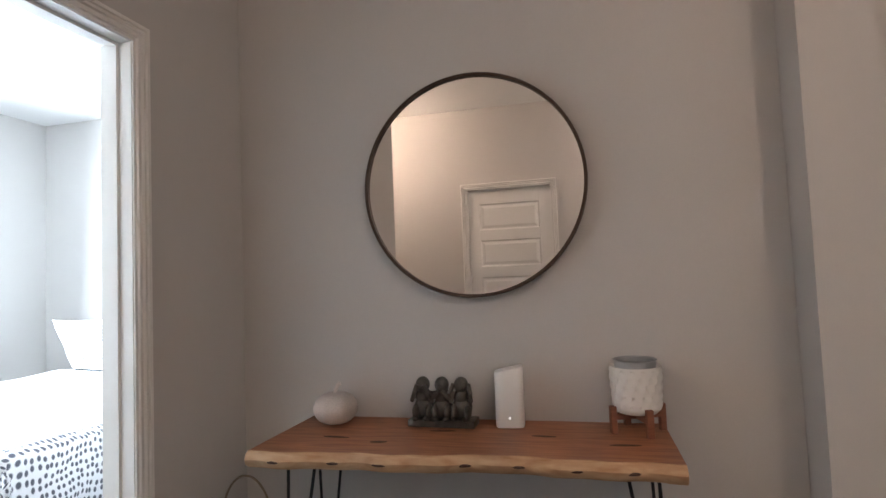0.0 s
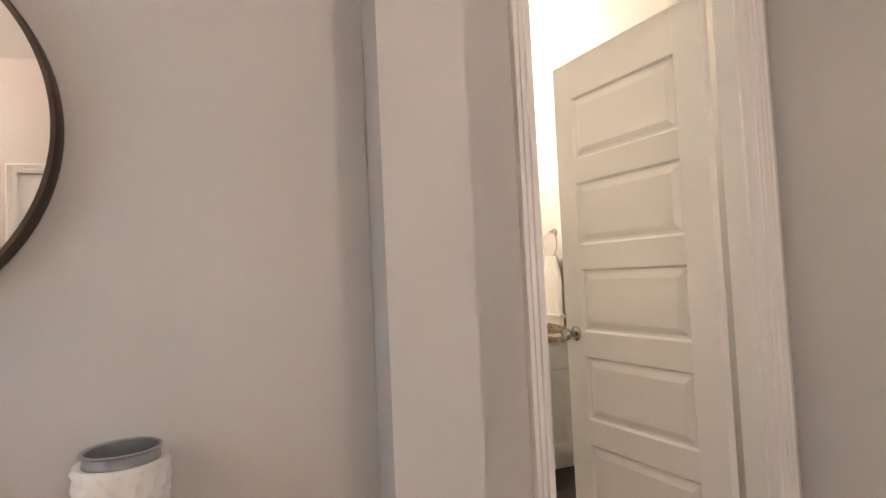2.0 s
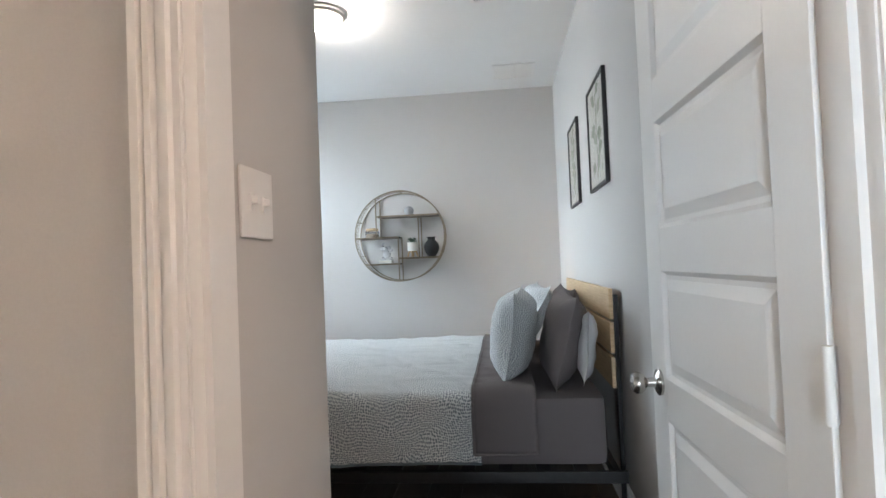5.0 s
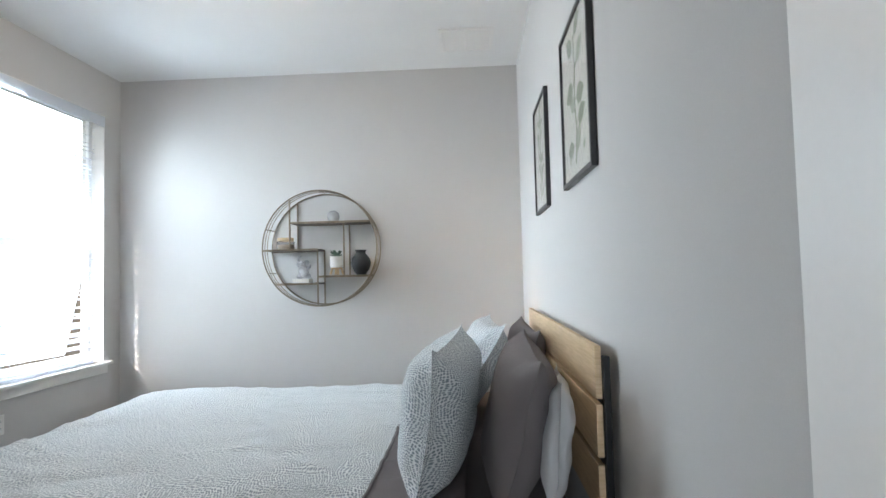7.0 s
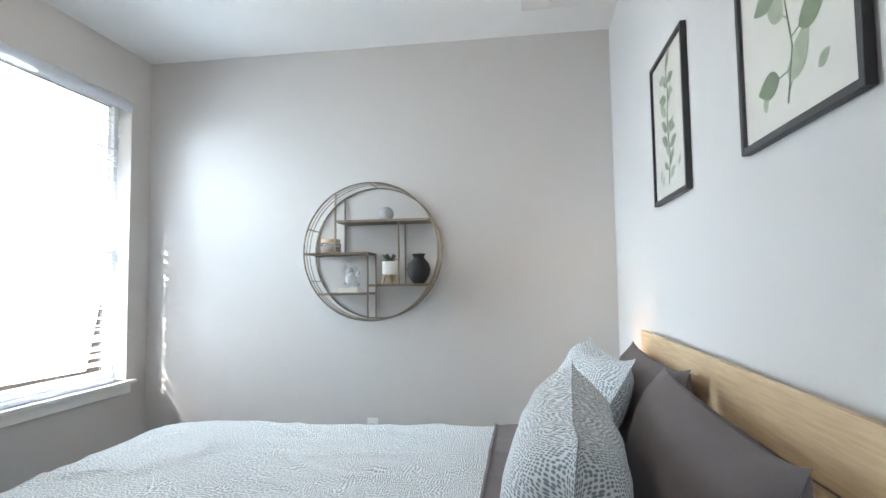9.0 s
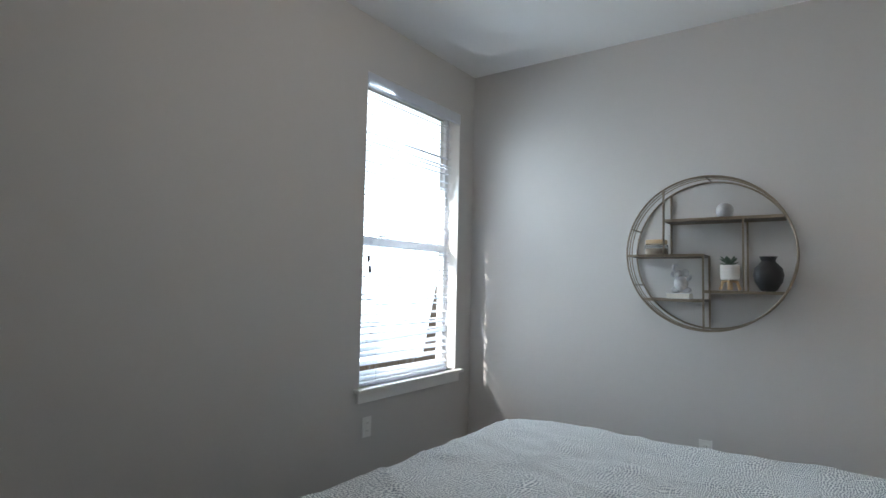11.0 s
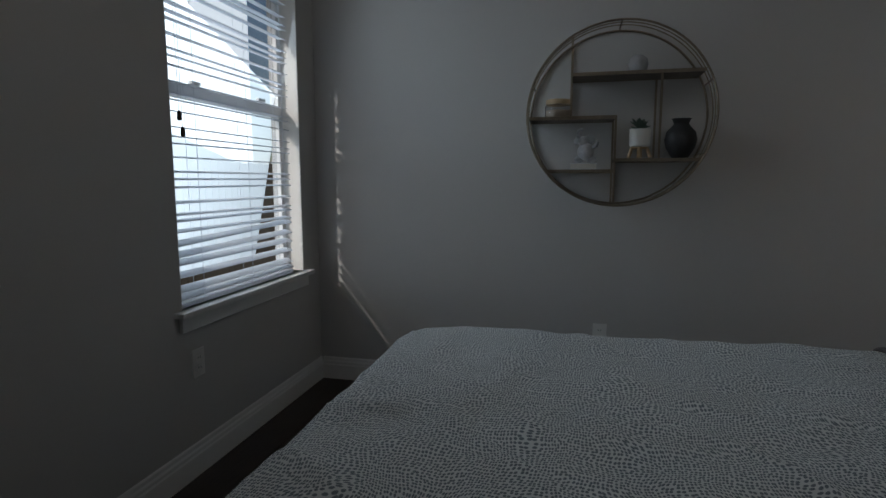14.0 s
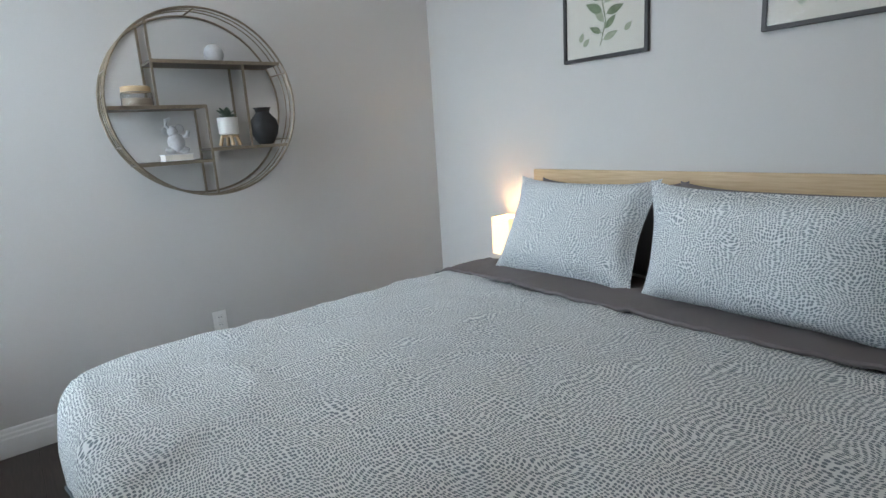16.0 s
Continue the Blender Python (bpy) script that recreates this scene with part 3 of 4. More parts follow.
def wire_basket():
    t = thing("wire_basket", pose(-1.06, 1.86, 0), "bronze wire hoop basket on the floor beside the console", "basket")
    pts = [(0.10 * math.cos(math.pi * i / 24), 0, 0.34 + 0.17 * math.sin(math.pi * i / 24)) for i in range(25)]
    part("hoop_handle", tube(pts, 0.004), GOLDEN, t, smooth=True)
    for z, r in ((0.004, 0.09), (0.17, 0.105), (0.34, 0.10)):
        part("ring", tube(circle((0, 0, z), r, "z", 40), 0.003, True, 6), GOLDEN, t, smooth=True)
    for i in range(12):
        a = 2 * math.pi * i / 12
        part("wire", tube([(0.09 * math.cos(a), 0.09 * math.sin(a), 0.004), (0.105 * math.cos(a), 0.105 * math.sin(a), 0.17), (0.10 * math.cos(a), 0.10 * math.sin(a), 0.34)], 0.002, n=5), GOLDEN, t)


wire_basket()


def ceiling_bowl(m, label):
    t = thing("ceiling_light", m, label, "ceiling light")
    part("pan", lathe([(0.165, 0.0), (0.165, -0.022), (0.150, -0.036), (0.14, -0.036)], 40), STEEL, t, "brushed nickel ring", True)
    g = part("glass_bowl", lathe([(0.145, -0.034), (0.135, -0.058), (0.105, -0.082), (0.06, -0.097), (0.012, -0.102)], 40), GLOBE, t, "glowing frosted glass bowl", True)
    g.visible_shadow = False
    part("finial", lathe([(0.010, -0.10), (0.012, -0.108), (0.006, -0.120), (0.002, -0.123)], 16), STEEL, t, smooth=True)
    return t


ceiling_bowl(pose(4.98, 2.32, H), "lit flush ceiling light with a frosted bowl")
ceiling_bowl(pose(-1.90, -0.70, H), "lit flush hall ceiling light with a frosted bowl")
# unseen fixture, added to go with the second hall light
ceiling_bowl(pose(1.25, -0.55, H), "lit flush hall ceiling light with a frosted bowl")


def plate(name, m, kind, label):
    """A wall plate facing -y before it is posed."""
    w = 0.118 if kind == "switch" else 0.072
    t = thing(name, m, label, name.replace("_", " "))
    part("cover", box(-w / 2, w / 2, -0.006, 0, -0.058, 0.058, 0.003), PLASTIC, t)
    if kind == "switch":
        for x in (-0.023, 0.023):
            part("slot", box(x - 0.006, x + 0.006, -0.0075, -0.005, -0.014, 0.014), PLASTIC, t)
            part("toggle", box(x - 0.004, x + 0.004, -0.018, -0.006, -0.002, 0.010, 0.001, m=pose(0, 0, 0, 0, 0, 0)), PLASTIC, t)
    else:
        for z in (-0.021, 0.021):
            r = part("receptacle", box(-0.017, 0.017, -0.0085, -0.005, z - 0.015, z + 0.015, 0.004), PLASTIC, t)
            for x in (-0.006, 0.006):
                # raised dark bar; the shade inside the hole is put into its colour
                part("slot", box(x - 0.001, x + 0.001, -0.0089, -0.0083, z - 0.003, z + 0.006), DARKGAP, r)
    return t


plate("light_switch", pose(2.375, 1.60, 1.335), "switch", "white double toggle light switch by the bedroom door")
plate("wall_outlet", pose(6.87, 2.205, 0.375, 0, 0, -90), "outlet", "white duplex outlet on the shelf wall")
plate("wall_outlet", pose(5.755, 3.827, 0.46, 0, 0, 0), "outlet", "white duplex outlet below the window")


# ---------------- bathroom ----------------
def vanity():
    x0, x1, y0, y1 = 0.63, 2.362, 3.66, 4.185
    t = thing("bath_vanity", pose(x0, y0, 0), "white painted bathroom vanity cabinet with shaker doors", "vanity")
    w, d = x1 - x0, y1 - y0
    part("carcass", box(0, w, 0.02, d, 0.09, 0.76), TRIM, t)
    part("toe_kick", box(0, w, 0.07, 0.09, 0.0, 0.09), TRIM, t)
    for i in range(3):
        a, b = 0.012 + i * w / 3, (i + 1) * w / 3 - 0.012
        part("drawer_front", box(a, b, 0.0, 0.019, 0.60, 0.74, 0.003), TRIM, t)
        dr = part("door", box(a, b, 0.004, 0.019, 0.11, 0.585, 0.002), TRIM, t)
        for q in (box(a, a + 0.06, -0.003, 0.004, 0.11, 0.585, 0.001), box(b - 0.06, b, -0.003, 0.004, 0.11, 0.585, 0.001), box(a + 0.06, b - 0.06, -0.003, 0.004, 0.11, 0.17, 0.001), box(a + 0.06, b - 0.06, -0.003, 0.004, 0.525, 0.585, 0.001)):
            part("door_rail", q, TRIM, dr)
        hd = part("knob", lathe([(0.006, 0), (0.006, 0.012), (0.014, 0.018), (0.014, 0.024), (0.004, 0.027)], 16, pose(a + 0.03, -0.003, 0.53, 90)), BRONZE, dr, "dark bronze knob", True)
    c = thing("vanity_countertop", pose(x0, y0, 0.76), "speckled beige granite countertop with backsplash", "countertop")
    part("slab", box(0, w + 0.006, -0.025, d + 0.003, 0, 0.032, 0.004), GRANITE, c)
    part("backsplash", box(0, w, d - 0.018, d + 0.003, 0.033, 0.13, 0.003), GRANITE, c)
    part("side_splash", box(w - 0.016, w + 0.006, 0.0, d - 0.019, 0.033, 0.13, 0.003), GRANITE, c)
    part("basin", lathe([(0.02, -0.015), (0.12, -0.005), (0.17, 0.033), (0.185, 0.0345), (0.19, 0.0325)], 40, pose(0.95, 0.24, 0) @ Matrix.Diagonal((1.25, 0.9, 1, 1)), cap=False), CERAMIC, c, "white oval sink bowl", True)
    f = thing("basin_faucet", pose(x0 + 0.95, y0 + 0.44, 0.793), "brushed nickel single-hole basin faucet", "faucet")
    part("spout", tube([(0, 0, 0), (0, 0, 0.12), (0, -0.03, 0.155), (0, -0.09, 0.15), (0, -0.12, 0.12)], 0.011, n=12), STEEL, f, smooth=True)
    part("lever", tube([(0, 0.0, 0.13), (0.03, 0.02, 0.17)], 0.006), STEEL, f, smooth=True)
    m = thing("vanity_mirror", pose(1.40, 4.186, 1.50), "frameless bathroom mirror above the vanity", "mirror")
    part("mirror_glass", box(-0.74, 0.94, -0.006, 0, -0.58, 0.76), MIRROR, m)


vanity()


def jar_pump(m, pump):
    t = thing("soap_dispenser" if pump else "tumbler", m, "cream stoneware soap dispenser with black pump" if pump else "cream stoneware tumbler beside the soap", "soap dispenser" if pump else "tumbler")
    part("body", lathe([(0.036, 0), (0.038, 0.004), (0.038, 0.115), (0.035, 0.120), (0.02 if pump else 0.034, 0.121)] + ([] if pump else [(0.033, 0.03), (0.005, 0.028)]), 28), SOAP, t, smooth=True)
    if pump:
        part("pump", lathe([(0.012, 0.12), (0.012, 0.135), (0.006, 0.138), (0.006, 0.160), (0.012, 0.162), (0.010, 0.170)], 16), BLACK, t, "black plastic pump", True)
        part("nozzle", tube([(0, 0, 0.165), (-0.03, -0.015, 0.165), (-0.036, -0.018, 0.158)], 0.004), BLACK, t, smooth=True)


jar_pump(pose(2.13, 4.05, 0.7925), True)
jar_pump(pose(2.23, 4.05, 0.7925), False)


def towel_ring(y, z):
    t = thing("towel_ring", pose(2.37, y, z), "brushed nickel towel ring on the bathroom wall", "towel ring")
    part("rosette", lathe([(0.025, 0), (0.025, 0.008), (0.010, 0.012), (0.010, 0.040), (0.014, 0.046)], 20, pose(0, 0, 0, 0, -90)), STEEL, t, smooth=True)
    part("ring", tube(circle((-0.040, 0, -0.075), 0.075, "x", 40), 0.004, True), STEEL, t, smooth=True)
    c = thing("hand_towel", pose(2.33, y, z - 0.15), "white terry hand towel draped through the ring", "towel")
    bm = bmesh.new()
    n, k = 40, 24
    rings = []
    for j in range(k + 1):
        f = j / k
        wide, deep = 0.050 + 0.055 * min(1, f * 2.4), 0.020 + 0.006 * math.sin(f * 5)
        ring = []
        for i in range(n):
            a = 2 * math.pi * i / n
            ca, sa = math.cos(a), math.sin(a)
            ripple = 1 + 0.22 * math.sin(7 * ca * (1 + 0.3 * f) + 1.3 * f)
            ring.append(bm.verts.new((deep * sa * ripple, wide * (abs(ca) ** 0.7) * (1 if ca > 0 else -1), -0.42 * f + 0.006 * math.sin(3 * a))))
        rings.append(ring)
    for a, b in zip(rings, rings[1:]):
        for i in range(n):
            bm.faces.new((a[i], a[(i + 1) % n], b[(i + 1) % n], b[i]))
    bm.faces.new(rings[0]), bm.faces.new(rings[-1][::-1])
    part("cloth", bm, TOWEL, c, smooth=True)
    part("hem_band", box(-0.024, 0.024, -0.104, 0.104, -0.375, -0.355, 0.004), TOWEL, c)


towel_ring(3.80, 1.42)


def vanity_light():
    t = thing("vanity_light", pose(1.83, 4.19, 2.62), "lit brushed nickel vanity light with glass shades", "wall lamp")
    part("back_plate", box(-0.33, 0.33, -0.025, 0, -0.04, 0.04, 0.006), STEEL, t)
    for x in (-0.24, 0.0, 0.24):
        part("arm", tube([(x, -0.02, 0), (x, -0.10, 0.01), (x, -0.12, -0.02)], 0.008), STEEL, t, smooth=True)
        part("collar", lathe([(0.03, 0), (0.034, -0.015), (0.03, -0.03)], 20, pose(x, -0.12, -0.01)), STEEL, t, smooth=True)
        g = part("glass_shade", lathe([(0.03, -0.03), (0.055, -0.06), (0.065, -0.12), (0.062, -0.16), (0.02, -0.162)], 24, pose(x, -0.12, 0)), VANITYGLOBE, t, "glowing frosted shade", True)
        g.visible_shadow = False


vanity_light()


# ---------------- cloth tools ----------------
def uv_grid(name, rows, material, parent=None, uvs=None, thick=0.0, label=""):
    """A cloth surface from rows of points, with its own flat coordinates in metres."""
    k = len(rows[0])
    verts = [tuple(p) for r in rows for p in r]
    faces = [(j * k + i, j * k + i + 1, (j + 1) * k + i + 1, (j + 1) * k + i) for j in range(len(rows) - 1) for i in range(k - 1)]
    me = bpy.data.meshes.new(name)
    me.from_pydata(verts, [], faces)
    lay = me.uv_layers.new(name="flat")
    flat = [q for r in uvs for q in r]
    for lp in me.loops:
        lay.data[lp.index].uv = flat[lp.vertex_index]
    me.polygons.foreach_set("use_smooth", [True] * len(me.polygons))
    me.materials.append(material)
    ob = new(name, me)
    if parent:
        ob.parent = parent
    if thick:
        md = ob.modifiers.new("thick", "SOLIDIFY")
        md.thickness, md.offset = thick, -1
    return tagged(ob, label)


def pillow(name, m, w, h, d, material, label, seed=0, flange=0.0):
    """A stuffed pillow standing in its own x-z plane, bulging along y."""
    t = thing(name, m, label, "pillow")
    n = 34
    for s, nm in ((-1, "front_cover"), (1, "back_cover")):
        rows, uvs = [], []
        for j in range(n + 1):
            r, q = [], []
            for i in range(n + 1):
                u, v = 2 * i / n - 1, 2 * j / n - 1
                pin = 1 - 0.13 * (1 - u ** 4) * abs(v) ** 3
                pin2 = 1 - 0.08 * (1 - v * v) * abs(u) ** 3
                uu, vv = min(1, max(-1, u / (1 - flange))), min(1, max(-1, v / (1 - flange)))
                bulge = (max(0, 1 - uu ** 4) * max(0, 1 - vv ** 4)) ** 0.62
                p = Vector((u * w / 2 * pin2, 0, v * h / 2 * pin))
                wr = 0.010 * noise.noise(Vector((u * 2.2 + seed, v * 2.2, s))) + 0.004 * noise.noise(Vector((u * 7 + seed, v * 5, s)))
                y = s * (0.0004 + d / 2 * bulge + wr * min(1, bulge * 2)) + 0.012 * noise.noise(Vector((u * 1.5, v * 1.5, seed)))
                r.append((p.x, y, p.z + h / 2))
                q.append((u * w / 2 + seed, v * h / 2))
            rows.append(r), uvs.append(q)
        uv_grid(nm, rows, material, t, uvs)
    return t


# ---------------- bedroom: bed ----------------
BX0, BX1, BY0, BY1, BZ = 4.06, 5.92, 0.75, 2.925, 0.605


def bed():
    t = thing("bed_frame", pose(0, 0, 0), "black steel bed frame with pale oak headboard boards", "bed")
    for x in (4.175, 5.905):
        part("headboard_post", box(x, x + 0.028, 0.660, 0.679, 0, 1.045, 0.003), BLACK, t)
    for x in (BX0 - 0.055, BX1 + 0.025):
        part("foot_leg", box(x, x + 0.035, 2.80, 2.84, 0, 0.25, 0.003), BLACK, t)
    for z0, z1 in ((0.925, 1.072), (0.765, 0.910), (0.60, 0.745)):
        part("headboard_board", box(4.19, 5.935, 0.680, 0.699, z0, z1, 0.003), OAK, t, "pale oak board")
    for x in (BX0 - 0.055, BX1 + 0.03):
        part("side_rail", box(x, x + 0.03, 0.680, 2.80, 0.225, 0.275, 0.003), BLACK, t)
    part("end_rail", box(BX0 - 0.02, BX1 + 0.025, 2.80, 2.83, 0.225, 0.275, 0.003), BLACK, t)
    part("end_rail", box(BX0 - 0.025, BX1 + 0.03, 0.71, 0.74, 0.225, 0.275, 0.003), BLACK, t)
    for i in range(12):
        y = 0.85 + i * 0.17
        part("slat", box(BX0 - 0.025, BX1 + 0.03, y, y + 0.06, 0.262, 0.275), BLACK, t)
    m = thing("mattress", pose(0, 0, 0), "thick mattress in a warm grey fitted sheet", "mattress")
    part("fitted_sheet", box(BX0, BX1, BY0, BY1, 0.276, BZ - 0.01, 0.05), GREYCLOTH, m, smooth=True)


bed()


def drape(name, y0, y1, foot, drop, material, label, category, lift, seed, thick=0.016):
    """A cover over the mattress: it lies flat, rolls over the long sides, and over the rounded foot where asked."""
    t = thing(name, pose(0, 0, 0), label, category)
    nx, ny = 104, max(16, int((y1 - y0) * 52))
    R, cr = 0.06, 0.17 if foot else 0.0
    w = BX1 - BX0
    vmax = y1 - y0

    def bend(s):
        arc = R * math.pi / 2
        if s < arc:
            return R * math.sin(s / R), R * (1 - math.cos(s / R))
        return R, R + (s - arc)
    rows, uvs = [], []
    total = vmax + (drop if foot else 0)
    for j in range(ny + 1):
        r, q = [], []
        v = total * j / ny
        for i in range(nx + 1):
            u = -drop + (w + 2 * drop) * i / nx
            cu = min(w - cr, max(cr, u)) if v > vmax - cr else min(w - 1e-6, max(1e-6, u))
            cv = min(v, vmax - cr) if foot else v
            if v <= vmax - cr or not foot:
                inner, reach = (cu, v), 0.0
            else:
                inner, reach = (cu, cv), cr
            du, dv = u - inner[0], v - inner[1]
            ln = math.hypot(du, dv)
            past = ln - reach
            wr = 0.013 * noise.noise(Vector((u * 2.1, v * 1.7, seed))) + 0.013 * abs(noise.noise(Vector((u * 4.5 + v * 2.2, v * 1.6, seed + 3)))) + 0.005 * noise.noise(Vector((u * 16, v * 11, seed))) + 0.016 * max(0, 0.5 - 6 * abs(noise.noise(Vector((u * 3.1 - v * 1.5, v * 1.9 + u, seed + 9)))))
            if past <= 0 or ln < 1e-5:
                x, y, d = u, v, 0.0
            else:
                o, d = bend(past)
                fold = 0.022 * (0.5 + 0.5 * math.sin((u - v) * 11 + seed)) * min(1, d / 0.2) + 0.05 * d
                x, y = inner[0] + du / ln * (reach + o + fold), inner[1] + dv / ln * (reach + o + fold)
            hem = 0.010 * math.sin((u + v) * 6 + seed) if d > drop * 0.7 else 0
            r.append((BX0 + x, y0 + y, max(0.03, BZ + lift + wr * (1 if d < 0.02 else 0.4) - d + hem)))
            q.append((u, v))
        rows.append(r), uvs.append(q)
    uv_grid("cloth", rows, material, t, uvs, thick)
    part("hem", tube(rows[-1], 0.007, n=6), material, t, smooth=True)
    part("hem", tube([r[0] for r in rows], 0.007, n=6), material, t, smooth=True)
    part("hem", tube([r[-1] for r in rows], 0.007, n=6), material, t, smooth=True)
    return t


drape("quilt", 1.325, BY1, True, 0.345, QUILT, "pale quilt printed with rows of blue-grey dashes", "quilt", 0.022, 2.0)
drape("quilt_turndown", 1.07, 1.355, False, 0.31, GREYCLOTH, "warm grey reverse of the quilt folded back", "bed sheet", 0.036, 5.0, 0.012)

pillow("pillow", pose(5.42, 0.86, BZ - 0.005, 14, 0, 1), 0.80, 0.45, 0.15, GREYCLOTH, "warm grey cotton pillow leaning on the headboard", 3)
pillow("pillow", pose(4.58, 0.95, BZ - 0.005, 15, 0, -2), 0.90, 0.46, 0.19, GREYCLOTH, "warm grey cotton pillow leaning on the headboard", 7)
pillow("pillow", pose(5.42, 1.16, BZ + 0.012, 30, 0, 3), 0.74, 0.51, 0.20, PILLOWPRINT, "plump pillow printed with blue-grey dashes", 1, 0.05)
pillow("pillow", pose(4.57, 1.175, BZ + 0.012, 8, 0, -4), 0.88, 0.465, 0.23, PILLOWPRINT, "plump pillow printed with blue-grey dashes", 5, 0.05)
pillow("pillow", pose(4.42, 0.80, BZ + 0.0, 6, 5, -7), 0.70, 0.36, 0.09, WHITECLOTH, "white cotton pillow tucked behind the grey one", 9, 0.06)


# ---------------- bedroom: nightstand and lamp ----------------
def nightstand():
    t = thing("nightstand", pose(6.22, 0.85, 0), "small black nightstand beside the bed", "nightstand")
    part("top", box(-0.20, 0.22, -0.20, 0.20, 0.455, 0.475, 0.004), BLACK, t)
    part("body", box(-0.19, 0.21, -0.19, 0.185, 0.28, 0.455), BLACK, t)
    d = part("drawer", box(-0.18, 0.20, 0.185, 0.20, 0.29, 0.445, 0.003), BLACK, t)
    part("knob", lathe([(0.006, 0), (0.012, 0.015), (0.004, 0.02)], 12, pose(0.01, 0.2, 0.37, -90)), STEEL, d, smooth=True)
    for x in (-0.17, 0.17):
        for y in (-0.17, 0.16):
            part("leg", box(x, x + 0.03, y, y + 0.03, 0, 0.28), BLACK, t)
    l = thing("table_lamp", pose(6.10, 0.745, 0.476), "lit bedside lamp with a square linen shade", "lamp")
    part("base", box(-0.06, 0.06, -0.06, 0.06, 0, 0.02, 0.004), OAK, l)
    part("stem", tube([(0, 0, 0.02), (0, 0, 0.15)], 0.008), STEEL, l, smooth=True)
    bm = bmesh.new()
    for a, b in (((-0.068, -0.068), (0.068, -0.066)), ((-0.068, 0.066), (0.068, 0.068)), ((-0.068, -0.066), (-0.066, 0.066)), ((0.066, -0.066), (0.068, 0.066))):
        box(a[0], b[0], a[1], b[1], 0.11, 0.325, bm=bm)
    part("shade", bm, SHADE, l, "glowing linen shade").visible_shadow = True


nightstand()


# ---------------- bedroom: round shelf ----------------
def round_shelf():
    cy, cz, R = 2.162, 1.504, 0.432
    xf, xb = 6.668, 6.862
    t = thing("round_wall_shelf", pose(xf, cy, cz), "round aged brass wire wall shelf with dark wood boards", "wall shelf")
    for x in (0.0, 0.05, 0.10, xb - xf):
        part("hoop", tube(circle((x, 0, 0), R if x < 0.15 else R - 0.004, "x", 84), 0.0055 if x in (0.0,) or x > 0.15 else 0.003, True), GOLDEN, t, smooth=True)
    for a in (90, 20, -25, 160, 205):
        c, s = R * math.cos(radians(a)), R * math.sin(radians(a))
        part("spacer", tube([(0, c, s), (xb - xf, c, s)], 0.004), GOLDEN, t, smooth=True)

    def board(u0, u1, v):
        part("shelf_board", box(0.004, xb - xf - 0.004, -u1 * R, -u0 * R, v * R - 0.012, v * R, 0.001), SHELFWOOD, t, "grey-brown wooden board")
        for x in (0.0, xb - xf - 0.003):
            part("shelf_rail", box(x - 0.003, x + 0.003, -u1 * R, -u0 * R, v * R - 0.015, v * R + 0.001), GOLDEN, t)

    def post(u, v0, v1):
        for x in (0.0, xb - xf):
            part("upright", box(x - 0.005, x + 0.005, -u * R - 0.005, -u * R + 0.005, v0 * R, v1 * R), GOLDEN, t)
    board(-0.515, 0.87, 0.458)
    board(-0.985, -0.03, -0.01)
    board(-0.03, 0.86, -0.48)
    board(-0.79, -0.03, -0.60)
    post(-0.515, -0.01, 0.85)
    post(-0.03, -0.98, -0.01)
    post(0.43, -0.48, 0.458)

    def at(u, v, dx=0.09):
        return pose(xf + dx, cy - u * R, cz + v * R + 0.0015)
    # stone bulb
    b = thing("stone_ornament", at(0.20, 0.458), "rough grey-white stone ball ornament", "ornament")
    part("ball", lathe([(0.02, 0), (0.040, 0.014), (0.047, 0.040), (0.042, 0.066), (0.022, 0.084), (0.004, 0.088)], 20), STONE, b, smooth=True)
    j = thing("candle_jar", at(-0.66, -0.01), "glass candle jar with a wooden lid", "candle")
    part("wax", lathe([(0.058, 0.003), (0.062, 0.008), (0.062, 0.036), (0.03, 0.037)], 28), AMBER, j, "honey coloured wax", True)
    part("glass_wall", lathe([(0.060, 0), (0.066, 0.006), (0.066, 0.056), (0.060, 0.064), (0.058, 0.062), (0.0635, 0.054), (0.0635, 0.006)], 28, cap=False), GLASS, j, smooth=True).visible_shadow = False
    part("lid", lathe([(0.056, 0.0645), (0.062, 0.0655), (0.062, 0.088), (0.057, 0.090)], 28), OAK, j, "pale wooden lid", True)
    bk = thing("book", at(-0.36, -0.60), "small white book lying flat", "book")
    part("page_block", box(-0.05, 0.05, -0.062, 0.062, 0.003, 0.028), PAPER, bk)
    part("cover", box(-0.053, 0.053, -0.066, 0.066, 0.0, 0.003), WHITECLOTH, bk)
    part("cover", box(-0.053, 0.053, -0.066, 0.066, 0.028, 0.031), WHITECLOTH, bk)
    e = ellipsoid((0, 0.0, 0.055), (0.032, 0.040, 0.046))
    for c, r in (((0, 0.012, 0.108), (0.024, 0.026, 0.026)), ((0, -0.022, 0.118), (0.005, 0.022, 0.022)), ((0, 0.040, 0.108), (0.005, 0.020, 0.018)), ((0.0, 0.030, 0.018), (0.018, 0.026, 0.018)), ((0, -0.030, 0.018), (0.018, 0.026, 0.018))):
        merge(e, ellipsoid(c, r))
    merge(e, tube([(0, 0.020, 0.115), (-0.01, 0.040, 0.135), (-0.012, 0.036, 0.160), (-0.01, 0.016, 0.166)], 0.008))
    merge(e, tube([(0, -0.03, 0.075), (-0.02, -0.05, 0.085), (-0.02, -0.055, 0.105)], 0.010))
    o = link("elephant_figurine", e, GREYGLAZE, smooth=True)
    o.matrix_world = at(-0.34, -0.60) @ pose(0, 0, 0.0315)
    tagged(o, "glazed white dancing elephant figurine on a book", "figurine")
